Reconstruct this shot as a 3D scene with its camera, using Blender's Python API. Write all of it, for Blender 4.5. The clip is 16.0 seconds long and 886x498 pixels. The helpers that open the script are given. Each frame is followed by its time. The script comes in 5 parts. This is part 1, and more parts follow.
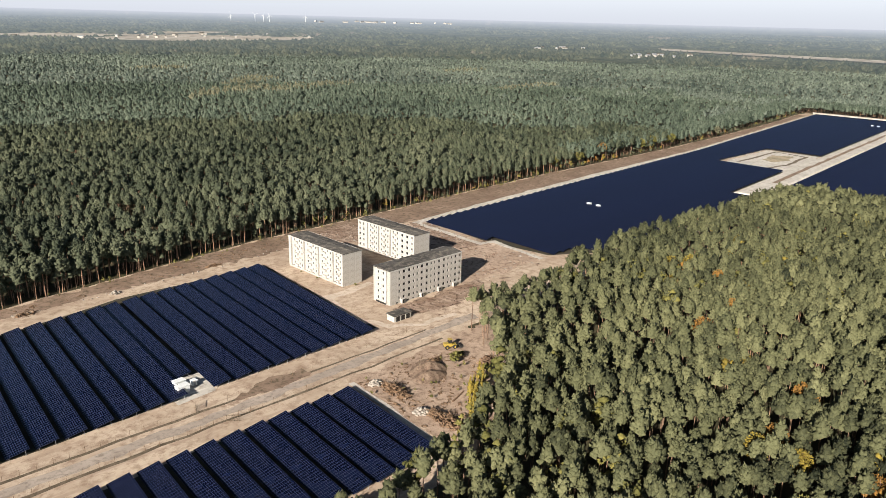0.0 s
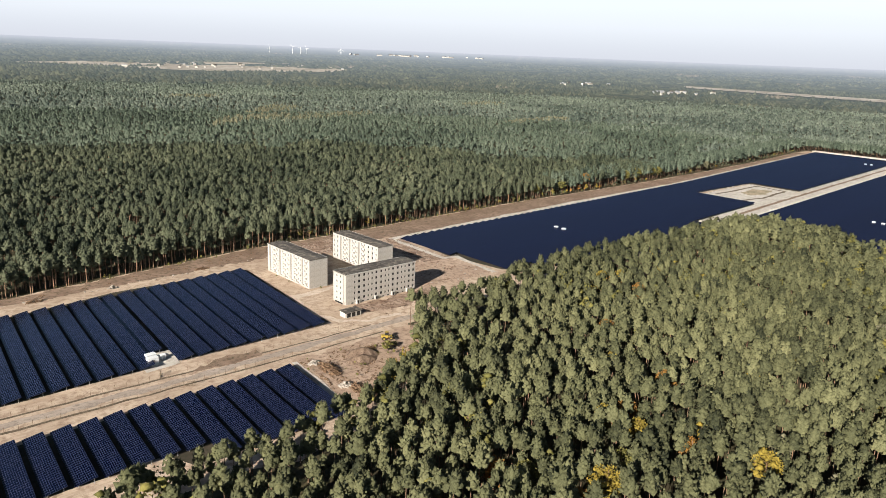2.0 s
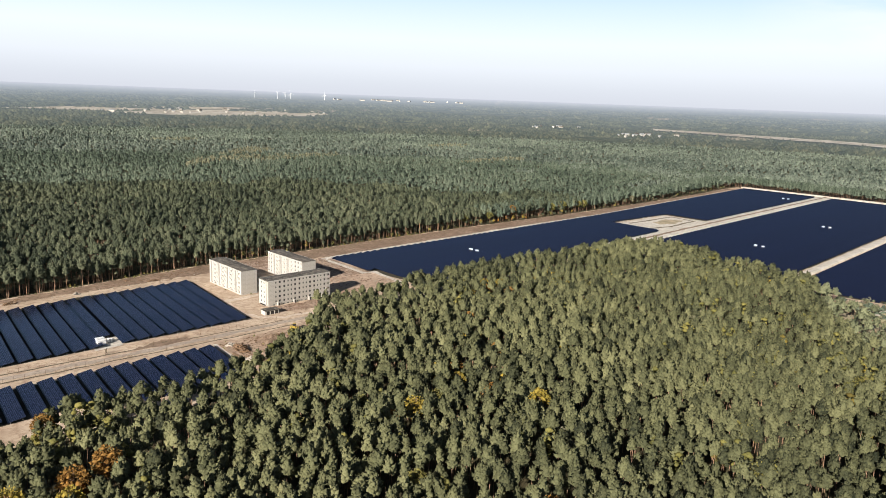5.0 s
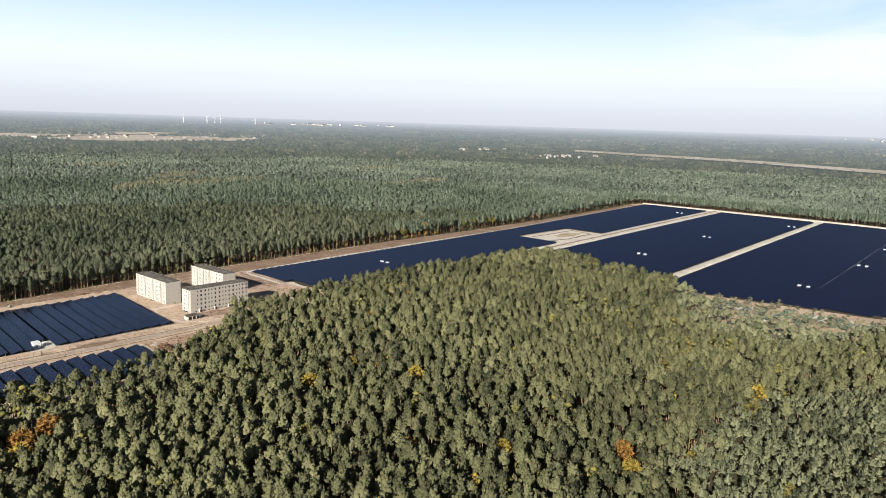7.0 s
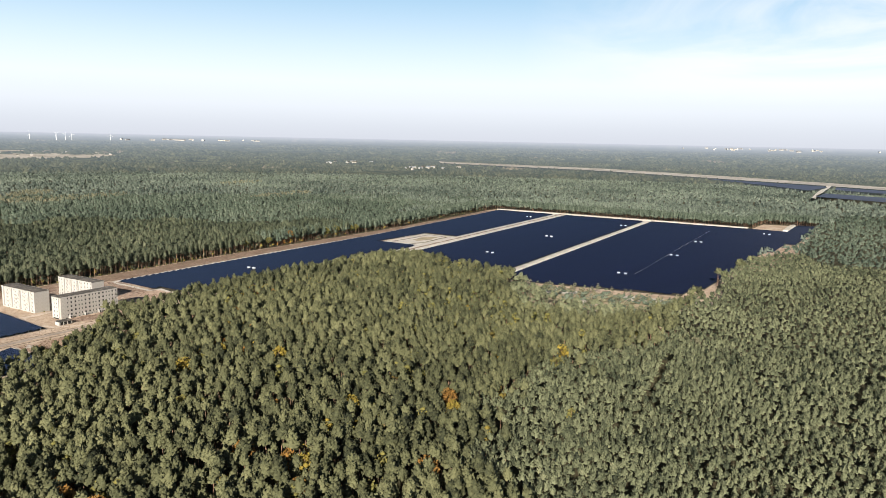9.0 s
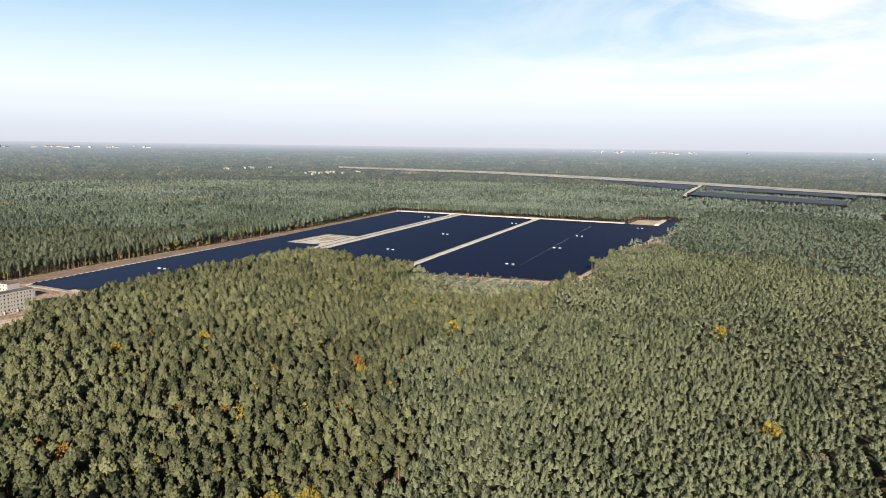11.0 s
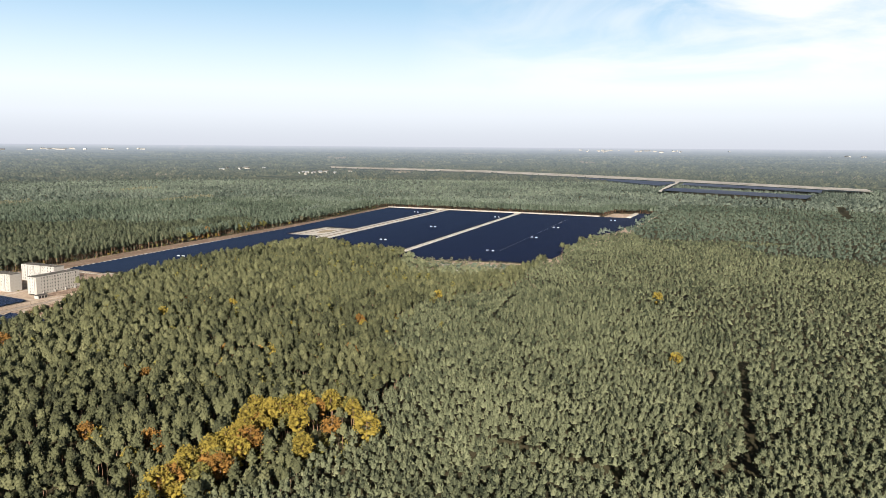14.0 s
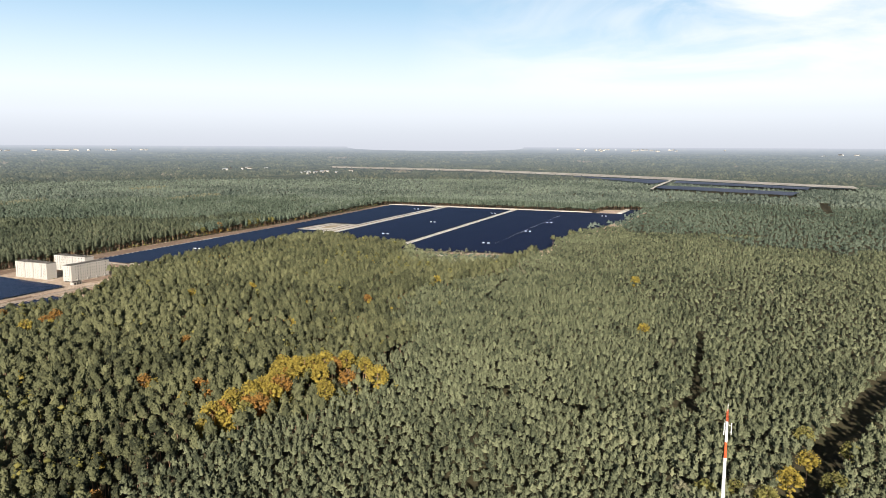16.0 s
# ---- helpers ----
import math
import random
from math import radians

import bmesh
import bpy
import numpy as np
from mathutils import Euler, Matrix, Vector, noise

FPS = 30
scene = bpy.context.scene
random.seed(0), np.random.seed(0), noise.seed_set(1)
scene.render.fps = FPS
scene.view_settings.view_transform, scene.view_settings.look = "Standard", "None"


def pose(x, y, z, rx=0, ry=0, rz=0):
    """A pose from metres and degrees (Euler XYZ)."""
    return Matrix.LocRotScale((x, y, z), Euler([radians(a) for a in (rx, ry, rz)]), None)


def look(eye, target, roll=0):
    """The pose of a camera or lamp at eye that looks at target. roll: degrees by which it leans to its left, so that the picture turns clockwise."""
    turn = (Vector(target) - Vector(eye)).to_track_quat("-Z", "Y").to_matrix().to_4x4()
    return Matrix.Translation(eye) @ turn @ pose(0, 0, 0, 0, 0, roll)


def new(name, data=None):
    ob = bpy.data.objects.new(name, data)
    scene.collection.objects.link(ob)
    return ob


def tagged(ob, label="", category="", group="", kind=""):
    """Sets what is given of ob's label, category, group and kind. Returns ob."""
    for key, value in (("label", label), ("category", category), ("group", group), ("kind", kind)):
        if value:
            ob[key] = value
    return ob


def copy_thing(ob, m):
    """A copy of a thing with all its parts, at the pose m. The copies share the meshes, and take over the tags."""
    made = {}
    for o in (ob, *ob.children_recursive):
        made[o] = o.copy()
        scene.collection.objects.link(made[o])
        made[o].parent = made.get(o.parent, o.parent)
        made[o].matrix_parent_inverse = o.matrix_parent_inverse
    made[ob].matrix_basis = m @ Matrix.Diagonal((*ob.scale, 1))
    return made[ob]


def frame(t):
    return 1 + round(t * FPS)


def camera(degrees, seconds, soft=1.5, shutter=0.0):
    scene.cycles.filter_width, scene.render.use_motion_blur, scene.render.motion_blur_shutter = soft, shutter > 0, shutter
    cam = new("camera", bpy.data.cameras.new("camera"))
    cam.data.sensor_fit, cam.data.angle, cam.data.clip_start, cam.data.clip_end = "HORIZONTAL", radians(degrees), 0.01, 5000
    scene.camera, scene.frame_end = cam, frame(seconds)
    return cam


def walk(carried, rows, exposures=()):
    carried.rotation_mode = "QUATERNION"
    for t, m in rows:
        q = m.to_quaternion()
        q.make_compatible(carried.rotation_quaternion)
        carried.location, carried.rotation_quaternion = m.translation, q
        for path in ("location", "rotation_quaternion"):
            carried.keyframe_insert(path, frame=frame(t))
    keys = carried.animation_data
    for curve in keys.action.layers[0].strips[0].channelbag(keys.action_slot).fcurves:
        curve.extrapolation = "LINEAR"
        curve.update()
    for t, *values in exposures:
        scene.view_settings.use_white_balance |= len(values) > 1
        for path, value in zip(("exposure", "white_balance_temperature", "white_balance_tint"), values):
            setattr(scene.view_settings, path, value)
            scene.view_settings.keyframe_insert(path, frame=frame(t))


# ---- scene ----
cam = camera(62.0, 16.0, soft=0.6)
PATH = [  # seconds, place, yaw, pitch, roll
    (0, -163.06, -202.70, 112.96, -43.999, -17.144, -1.412),
    (0.5, -163.97, -217.24, 113.67, -42.846, -16.422, -1.743),
    (1, -164.50, -231.96, 114.67, -41.920, -15.788, -1.960),
    (1.5, -165.01, -246.80, 115.89, -41.378, -15.312, -2.000),
    (2, -166.04, -261.93, 117.02, -41.124, -14.792, -2.236),
    (2.5, -167.54, -277.14, 118.03, -41.004, -14.301, -2.282),
    (3, -169.53, -292.41, 118.88, -40.973, -13.777, -2.290),
    (3.5, -171.96, -307.52, 120.05, -41.036, -13.205, -2.452),
    (6, -193.03, -385.20, 122.25, -43.780, -10.494, -1.977),
    (6.5, -200.23, -400.13, 123.71, -45.272, -10.118, -2.039),
    (7, -207.96, -414.56, 124.85, -46.989, -9.603, -1.782),
    (7.5, -216.45, -428.61, 125.27, -49.235, -9.237, -1.729),
    (8, -225.80, -441.46, 125.17, -51.948, -8.867, -1.492),
    (8.5, -236.16, -452.88, 124.81, -54.396, -8.575, -1.328),
    (9, -247.62, -462.77, 124.50, -57.028, -8.336, -1.155),
    (9.5, -260.32, -470.92, 124.60, -59.572, -8.144, -1.138),
    (10, -273.71, -478.32, 124.81, -62.343, -8.011, -1.079),
    (12.5, -344.16, -517.75, 124.26, -65.513, -7.811, -0.696),
    (13, -358.50, -525.03, 124.27, -65.515, -7.831, -0.638),
    (13.5, -372.88, -531.99, 124.23, -65.538, -7.824, -0.528),
    (14, -387.29, -538.72, 124.05, -65.587, -7.841, -0.439),
    (14.5, -401.57, -545.35, 123.84, -65.645, -7.840, -0.438),
    (15, -415.57, -552.07, 123.58, -65.535, -7.860, -0.529),
    (15.5, -428.95, -558.49, 123.36, -65.607, -7.845, -0.394),
    (16, -442.17, -564.91, 123.05, -65.639, -7.839, -0.251),
]
walk(cam, [(t, pose(x, y, z, 90 + pitch, roll, yaw)) for t, x, y, z, yaw, pitch, roll in PATH])

from mathutils.geometry import tessellate_polygon

# ---- light: low autumn sun, hazy blue sky ----
SUN_AZ, SUN_EL = radians(248.5), radians(23.0)  # azimuth clockwise from +y
TO_SUN = Vector((math.sin(SUN_AZ) * math.cos(SUN_EL), math.cos(SUN_AZ) * math.cos(SUN_EL), math.sin(SUN_EL)))
sun = new("sun", bpy.data.lights.new("sun", "SUN"))
sun.data.energy, sun.data.angle, sun.data.color = 5.0, radians(0.55), (1.0, 0.935, 0.85)
sun.matrix_world = look((0, 0, 300), Vector((0, 0, 300)) - TO_SUN)

HAZE, SKY_STRENGTH = 10.5, 0.05  # brightness of the low haze, strength of the whole sky
world = bpy.data.worlds.new("world")
scene.world = world
world.use_nodes = True
wn, wl = world.node_tree.nodes, world.node_tree.links
wn.clear()
sky = wn.new("ShaderNodeTexSky")
sky.sky_type, sky.sun_disc = "NISHITA", False
sky.sun_elevation, sky.sun_rotation = SUN_EL, SUN_AZ
sky.altitude, sky.air_density, sky.dust_density, sky.ozone_density = 100, 1.0, 2.2, 1.5
wcoord = wn.new("ShaderNodeTexCoord")
wsep = wn.new("ShaderNodeSeparateXYZ")
wl.new(wcoord.outputs["Generated"], wsep.inputs[0])
# white haze low in the sky, clear blue above


def sky_ramp(stops):
    r = wn.new("ShaderNodeValToRGB")
    els = r.color_ramp.elements
    while len(els) < len(stops):
        els.new(0.9)
    for e, (pos, c) in zip(els, stops):
        e.position, e.color = pos, (*c, 1)
    wl.new(wsep.outputs["Z"], r.inputs[0])
    return r.outputs[0]


wramp = sky_ramp([(0.0, (0.97,) * 3), (0.1, (0.95,) * 3), (0.2, (0.8,) * 3), (0.32, (0.35,) * 3), (0.5, (0.0,) * 3)])
whaze = sky_ramp([(0.0, (0.68, 0.71, 0.79)), (0.018, (0.735, 0.775, 0.85)), (0.042, (0.84, 0.89, 0.96)), (0.075, (0.9, 0.98, 1.06)), (0.12, (0.74, 0.91, 1.05)), (0.18, (0.5, 0.76, 1.0)), (0.3, (0.3, 0.53, 0.85))])
wscale = wn.new("ShaderNodeMix")
wscale.data_type, wscale.blend_type = "RGBA", "MULTIPLY"
wscale.inputs["Factor"].default_value = 1.0
wl.new(whaze, wscale.inputs[6])
wscale.inputs[7].default_value = (HAZE, HAZE, HAZE, 1)
wmix = wn.new("ShaderNodeMix")
wmix.data_type = "RGBA"
wl.new(wramp, wmix.inputs["Factor"])
wblue = wn.new("ShaderNodeMix")
wblue.data_type, wblue.blend_type = "RGBA", "MULTIPLY"
wblue.inputs["Factor"].default_value = 1.0
wl.new(sky.outputs[0], wblue.inputs[6])
wblue.inputs[7].default_value = (0.3, 0.32, 0.36, 1)
wl.new(wblue.outputs[2], wmix.inputs[6])
wl.new(wscale.outputs[2], wmix.inputs[7])
# thin cirrus streaks
wmap = wn.new("ShaderNodeMapping")
wmap.inputs["Scale"].default_value = (1.6, 2.2, 7.0)
wmap.inputs["Rotation"].default_value = (0.25, 0.1, 0.5)
wl.new(wcoord.outputs["Generated"], wmap.inputs[0])
wnoise = wn.new("ShaderNodeTexNoise")
wnoise.inputs["Scale"].default_value, wnoise.inputs["Detail"].default_value, wnoise.inputs["Roughness"].default_value = 1.7, 8, 0.55
wnoise.inputs["Distortion"].default_value = 0.6
wl.new(wmap.outputs[0], wnoise.inputs["Vector"])
wcr = wn.new("ShaderNodeValToRGB")
wcr.color_ramp.elements[0].position, wcr.color_ramp.elements[1].position = 0.36, 0.52
wcr.color_ramp.elements[1].color = (0.9, 0.9, 0.9, 1)
wl.new(wnoise.outputs[0], wcr.inputs[0])
wcloud = wn.new("ShaderNodeMix")
wcloud.data_type = "RGBA"
# the cirrus lies to the east only
wside = wn.new("ShaderNodeVectorMath")
wside.operation = "DOT_PRODUCT"
wl.new(wcoord.outputs["Generated"], wside.inputs[0])
wside.inputs[1].default_value = (0.99, -0.12, 0.0)
wsr = wn.new("ShaderNodeMapRange")
wsr.inputs["From Min"].default_value, wsr.inputs["From Max"].default_value = 0.82, 0.96
wl.new(wside.outputs["Value"], wsr.inputs["Value"])
wsm = wn.new("ShaderNodeMath")
wsm.operation = "MULTIPLY"
wl.new(wcr.outputs[0], wsm.inputs[0])
wl.new(wsr.outputs[0], wsm.inputs[1])
wlow = wn.new("ShaderNodeMapRange")
wlow.inputs["From Min"].default_value, wlow.inputs["From Max"].default_value = 0.05, 0.09
wl.new(wsep.outputs["Z"], wlow.inputs["Value"])
wsm2 = wn.new("ShaderNodeMath")
wsm2.operation = "MULTIPLY"
wl.new(wsm.outputs[0], wsm2.inputs[0])
wl.new(wlow.outputs[0], wsm2.inputs[1])
wl.new(wsm2.outputs[0], wcloud.inputs["Factor"])
wl.new(wmix.outputs[2], wcloud.inputs[6])
wcloud.inputs[7].default_value = (HAZE * 0.96, HAZE * 0.98, HAZE, 1)
wbg = wn.new("ShaderNodeBackground")
wbg.inputs["Strength"].default_value = SKY_STRENGTH
wl.new(wcloud.outputs[2], wbg.inputs["Color"])
wout = wn.new("ShaderNodeOutputWorld")
wl.new(wbg.outputs[0], wout.inputs["Surface"])
scene.view_settings.exposure = 1.05


# ---- materials ----
def material(name, rough=0.8, metal=0.0, spec=0.3):
    m = bpy.data.materials.new(name)
    m.use_nodes = True
    n, l = m.node_tree.nodes, m.node_tree.links
    p = n["Principled BSDF"]
    p.inputs["Roughness"].default_value, p.inputs["Metallic"].default_value = rough, metal
    p.inputs["Specular IOR Level"].default_value = spec
    return m, n, l, p


def noise_node(n, l, scale, detail=5, rough=0.6, coord="Object", stretch=None):
    c = n.new("ShaderNodeTexCoord")
    t = n.new("ShaderNodeTexNoise")
    t.inputs["Scale"].default_value, t.inputs["Detail"].default_value, t.inputs["Roughness"].default_value = scale, detail, rough
    src = c.outputs[coord]
    if stretch:
        m = n.new("ShaderNodeMapping")
        m.inputs["Scale"].default_value = stretch
        l.new(src, m.inputs[0])
        src = m.outputs[0]
    l.new(src, t.inputs["Vector"])
    return t.outputs[0]


def ramp(n, l, fac, stops):
    r = n.new("ShaderNodeValToRGB")
    els = r.color_ramp.elements
    while len(els) < len(stops):
        els.new(0.5)
    for e, (pos, col) in zip(els, stops):
        e.position, e.color = pos, (*col, 1)
    l.new(fac, r.inputs[0])
    return r.outputs[0]


def mix(n, l, fac, a, b, blend="MIX"):
    x = n.new("ShaderNodeMix")
    x.data_type, x.blend_type = "RGBA", blend
    for sock, v in ((x.inputs["Factor"], fac), (x.inputs[6], a), (x.inputs[7], b)):
        if isinstance(v, (int, float)):
            sock.default_value = v
        elif isinstance(v, tuple):
            sock.default_value = (*v, 1)
        else:
            l.new(v, sock)
    return x.outputs[2]


def bump(n, l, p, height, strength, distance):
    b = n.new("ShaderNodeBump")
    b.inputs["Strength"].default_value, b.inputs["Distance"].default_value = strength, distance
    l.new(height, b.inputs["Height"])
    l.new(b.outputs[0], p.inputs["Normal"])


def mottled(name, a, b, c, big, small, rough=0.9, strength=0.4, distance=0.05, spec=0.2, coord="Object", metal=0.0):
    """Three colours mixed by a large and a fine noise, with fine relief."""
    m, n, l, p = material(name, rough, metal, spec)
    f1, f2 = noise_node(n, l, big, 4, 0.55, coord), noise_node(n, l, small, 6, 0.65, coord)
    base = ramp(n, l, f1, [(0.36, a), (0.64, b)])
    mask = ramp(n, l, f2, [(0.47, (0, 0, 0)), (0.66, (1, 1, 1))])
    l.new(mix(n, l, mask, base, c), p.inputs["Base Color"])
    bump(n, l, p, f2, strength, distance)
    return m


def foliage(name, dark, mid, light, warm, grain=1.6):
    """Needles or leaves: the tree's own tint, clump by clump variation, fine speckle."""
    m, n, l, p = material(name, 0.75, 0.0, 0.15)
    at = n.new("ShaderNodeAttribute")
    at.attribute_name = "tint"
    g = n.new("ShaderNodeNewGeometry")
    f = noise_node(n, l, grain, 3, 0.7)
    add = n.new("ShaderNodeMath")
    add.operation = "MULTIPLY_ADD"
    l.new(g.outputs["Random Per Island"], add.inputs[0])
    add.inputs[1].default_value = 0.22
    l.new(at.outputs["Fac"], add.inputs[2])
    add2 = n.new("ShaderNodeMath")
    add2.operation = "MULTIPLY_ADD"
    l.new(f, add2.inputs[0])
    add2.inputs[1].default_value = 0.7
    l.new(add.outputs[0], add2.inputs[2])
    half = n.new("ShaderNodeMath")
    half.operation = "MULTIPLY"
    l.new(add2.outputs[0], half.inputs[0])
    half.inputs[1].default_value = 0.5
    l.new(ramp(n, l, half.outputs[0], [(0.18, dark), (0.42, mid), (0.66, light), (0.95, warm)]), p.inputs["Base Color"])
    bump(n, l, p, f, 0.9, 0.35)
    return m


def sand_material():
    """Trampled sand: broad patches, fine speckle and long wheel streaks."""
    m, n, l, p = material("sand", 0.95, 0.0, 0.15)
    f1, f2 = noise_node(n, l, 0.035, 5, 0.6), noise_node(n, l, 0.3, 7, 0.72)
    f3 = noise_node(n, l, 0.5, 5, 0.6, stretch=(0.09, 1.0, 1.0))
    base = ramp(n, l, f1, [(0.34, (0.38, 0.284, 0.204)), (0.62, (0.56, 0.445, 0.335))])
    spots = ramp(n, l, f2, [(0.47, (0, 0, 0)), (0.62, (1, 1, 1))])
    streak = ramp(n, l, f3, [(0.52, (0, 0, 0)), (0.66, (0.75, 0.75, 0.75))])
    dirty = mix(n, l, spots, base, (0.3, 0.212, 0.15))
    l.new(mix(n, l, streak, dirty, (0.36, 0.265, 0.195)), p.inputs["Base Color"])
    bump(n, l, p, f2, 0.7, 0.35)
    return m


M_SAND = sand_material()
M_HEATH = mottled("heath", (0.19, 0.126, 0.088), (0.285, 0.2, 0.146), (0.11, 0.084, 0.052), 0.06, 0.4, 0.95, 0.7, 0.3)
M_DRYGRASS = mottled("dry_grass", (0.27, 0.22, 0.14), (0.42, 0.34, 0.235), (0.18, 0.16, 0.09), 0.05, 0.35, 0.95, 0.7, 0.3)
M_DIRT = mottled("scraped_earth", (0.33, 0.235, 0.17), (0.47, 0.35, 0.26), (0.22, 0.15, 0.105), 0.06, 0.4, 0.95, 0.8, 0.4)
M_LITTER = mottled("brown_litter", (0.2, 0.125, 0.085), (0.38, 0.285, 0.215), (0.085, 0.052, 0.034), 0.12, 0.5, 0.95, 0.9, 0.4)
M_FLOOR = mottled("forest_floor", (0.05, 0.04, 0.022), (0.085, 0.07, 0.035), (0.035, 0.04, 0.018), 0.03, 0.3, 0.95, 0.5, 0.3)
# weedy soil, its colour darkened further to stand for shade between rows
M_SHADE = mottled("shade_darkened_weedy_soil", (0.045, 0.038, 0.026), (0.07, 0.056, 0.038), (0.035, 0.036, 0.02), 0.1, 0.5, 0.95, 0.5, 0.15)
M_ROAD = mottled("old_concrete_road", (0.31, 0.252, 0.205), (0.41, 0.34, 0.28), (0.24, 0.195, 0.155), 0.08, 0.6, 0.9, 0.3, 0.05)
M_TRACK = mottled("dark_track", (0.11, 0.082, 0.055), (0.19, 0.145, 0.1), (0.08, 0.065, 0.04), 0.15, 0.7, 0.95, 0.4, 0.1)
# the near-black first colour deepens the crowns' shade as dark speckle
M_PINE = foliage("pine_needles", (0.012, 0.015, 0.008), (0.088, 0.09, 0.043), (0.156, 0.153, 0.074), (0.222, 0.19, 0.088))
M_YOUNG = foliage("young_pine_needles", (0.018, 0.023, 0.013), (0.099, 0.107, 0.059), (0.166, 0.173, 0.096), (0.22, 0.2, 0.112))
# far woods: paler, bluer needles, with air haze put into the base colour
M_HAZED_WOODS = foliage("haze_tinted_woods", (0.034, 0.046, 0.038), (0.114, 0.135, 0.103), (0.176, 0.196, 0.15), (0.22, 0.218, 0.155))
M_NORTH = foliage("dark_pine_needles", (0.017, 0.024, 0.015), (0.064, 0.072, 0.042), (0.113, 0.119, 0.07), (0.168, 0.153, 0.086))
M_PATH = mottled("worn_sand_path", (0.5, 0.41, 0.325), (0.6, 0.5, 0.4), (0.4, 0.31, 0.235), 0.08, 0.4, 0.95, 0.5, 0.2)
# pines in the middle distance, blued in colour to imitate haze
M_HAZED_PINE = foliage("haze_tinted_pine_needles", (0.026, 0.036, 0.026), (0.078, 0.098, 0.068), (0.13, 0.152, 0.107), (0.18, 0.178, 0.117))
M_PALE = mottled("pale_sand", (0.47, 0.43, 0.37), (0.58, 0.535, 0.47), (0.34, 0.295, 0.24), 0.06, 0.35, 0.95, 0.5, 0.2)
M_LEAF = foliage("autumn_leaves", (0.07, 0.055, 0.014), (0.19, 0.145, 0.028), (0.33, 0.24, 0.04), (0.38, 0.2, 0.04))
M_RUST = foliage("russet_leaves", (0.07, 0.04, 0.014), (0.19, 0.1, 0.025), (0.31, 0.155, 0.035), (0.34, 0.21, 0.045))
M_OLIVE = foliage("fading_leaves", (0.06, 0.06, 0.018), (0.13, 0.12, 0.035), (0.21, 0.18, 0.05), (0.27, 0.2, 0.06))
M_TAN = foliage("pale_faded_leaves", (0.07, 0.068, 0.038), (0.14, 0.133, 0.082), (0.19, 0.174, 0.108), (0.22, 0.185, 0.115))
M_BARK = mottled("pine_bark", (0.17, 0.105, 0.068), (0.28, 0.175, 0.11), (0.1, 0.066, 0.046), 0.4, 2.0, 0.9, 0.5, 0.03)
M_WALL = mottled("white_concrete", (0.4, 0.38, 0.345), (0.455, 0.435, 0.395), (0.33, 0.305, 0.27), 0.12, 0.9, 0.9, 0.15, 0.02)
M_GABLE = mottled("exposed_aggregate_concrete", (0.36, 0.335, 0.295), (0.43, 0.4, 0.355), (0.3, 0.275, 0.24), 0.15, 1.1, 0.92, 0.25, 0.02)
M_ROOF = mottled("bitumen_roof", (0.055, 0.05, 0.045), (0.1, 0.09, 0.078), (0.19, 0.165, 0.135), 0.12, 0.5, 0.9, 0.3, 0.03)
# near-black puts the shade of unlit interiors into the colour
M_VOID = mottled("painted_dark_interior", (0.02, 0.018, 0.016), (0.03, 0.027, 0.024), (0.015, 0.014, 0.013), 0.3, 2.0, 0.95, 0.1, 0.01)
M_FRAME = mottled("galvanised_steel", (0.33, 0.34, 0.35), (0.42, 0.43, 0.44), (0.28, 0.28, 0.29), 0.8, 5.0, 0.45, 0.1, 0.01, 0.5, metal=0.6)
M_WHITE = mottled("white_painted_steel", (0.74, 0.74, 0.72), (0.8, 0.8, 0.78), (0.66, 0.65, 0.62), 0.4, 2.0, 0.5, 0.05, 0.01, 0.4)
M_RED = mottled("orange_red_paint", (0.42, 0.07, 0.02), (0.5, 0.1, 0.03), (0.36, 0.06, 0.02), 0.5, 2.0, 0.5, 0.05, 0.01, 0.4)
M_YELLOW = mottled("yellow_machine_paint", (0.36, 0.25, 0.04), (0.42, 0.3, 0.05), (0.24, 0.17, 0.05), 0.8, 3.0, 0.5, 0.1, 0.01, 0.4)
M_RUBBER = mottled("black_rubber", (0.015, 0.015, 0.015), (0.025, 0.024, 0.023), (0.04, 0.036, 0.03), 1.0, 6.0, 0.85, 0.2, 0.01)
M_STONE = mottled("pale_rubble", (0.3, 0.26, 0.22), (0.4, 0.36, 0.31), (0.22, 0.19, 0.15), 0.7, 3.0, 0.92, 0.4, 0.04)
M_ROOT = mottled("grubbed_roots", (0.1, 0.06, 0.035), (0.18, 0.11, 0.065), (0.24, 0.16, 0.1), 0.7, 3.0, 0.95, 0.5, 0.05)


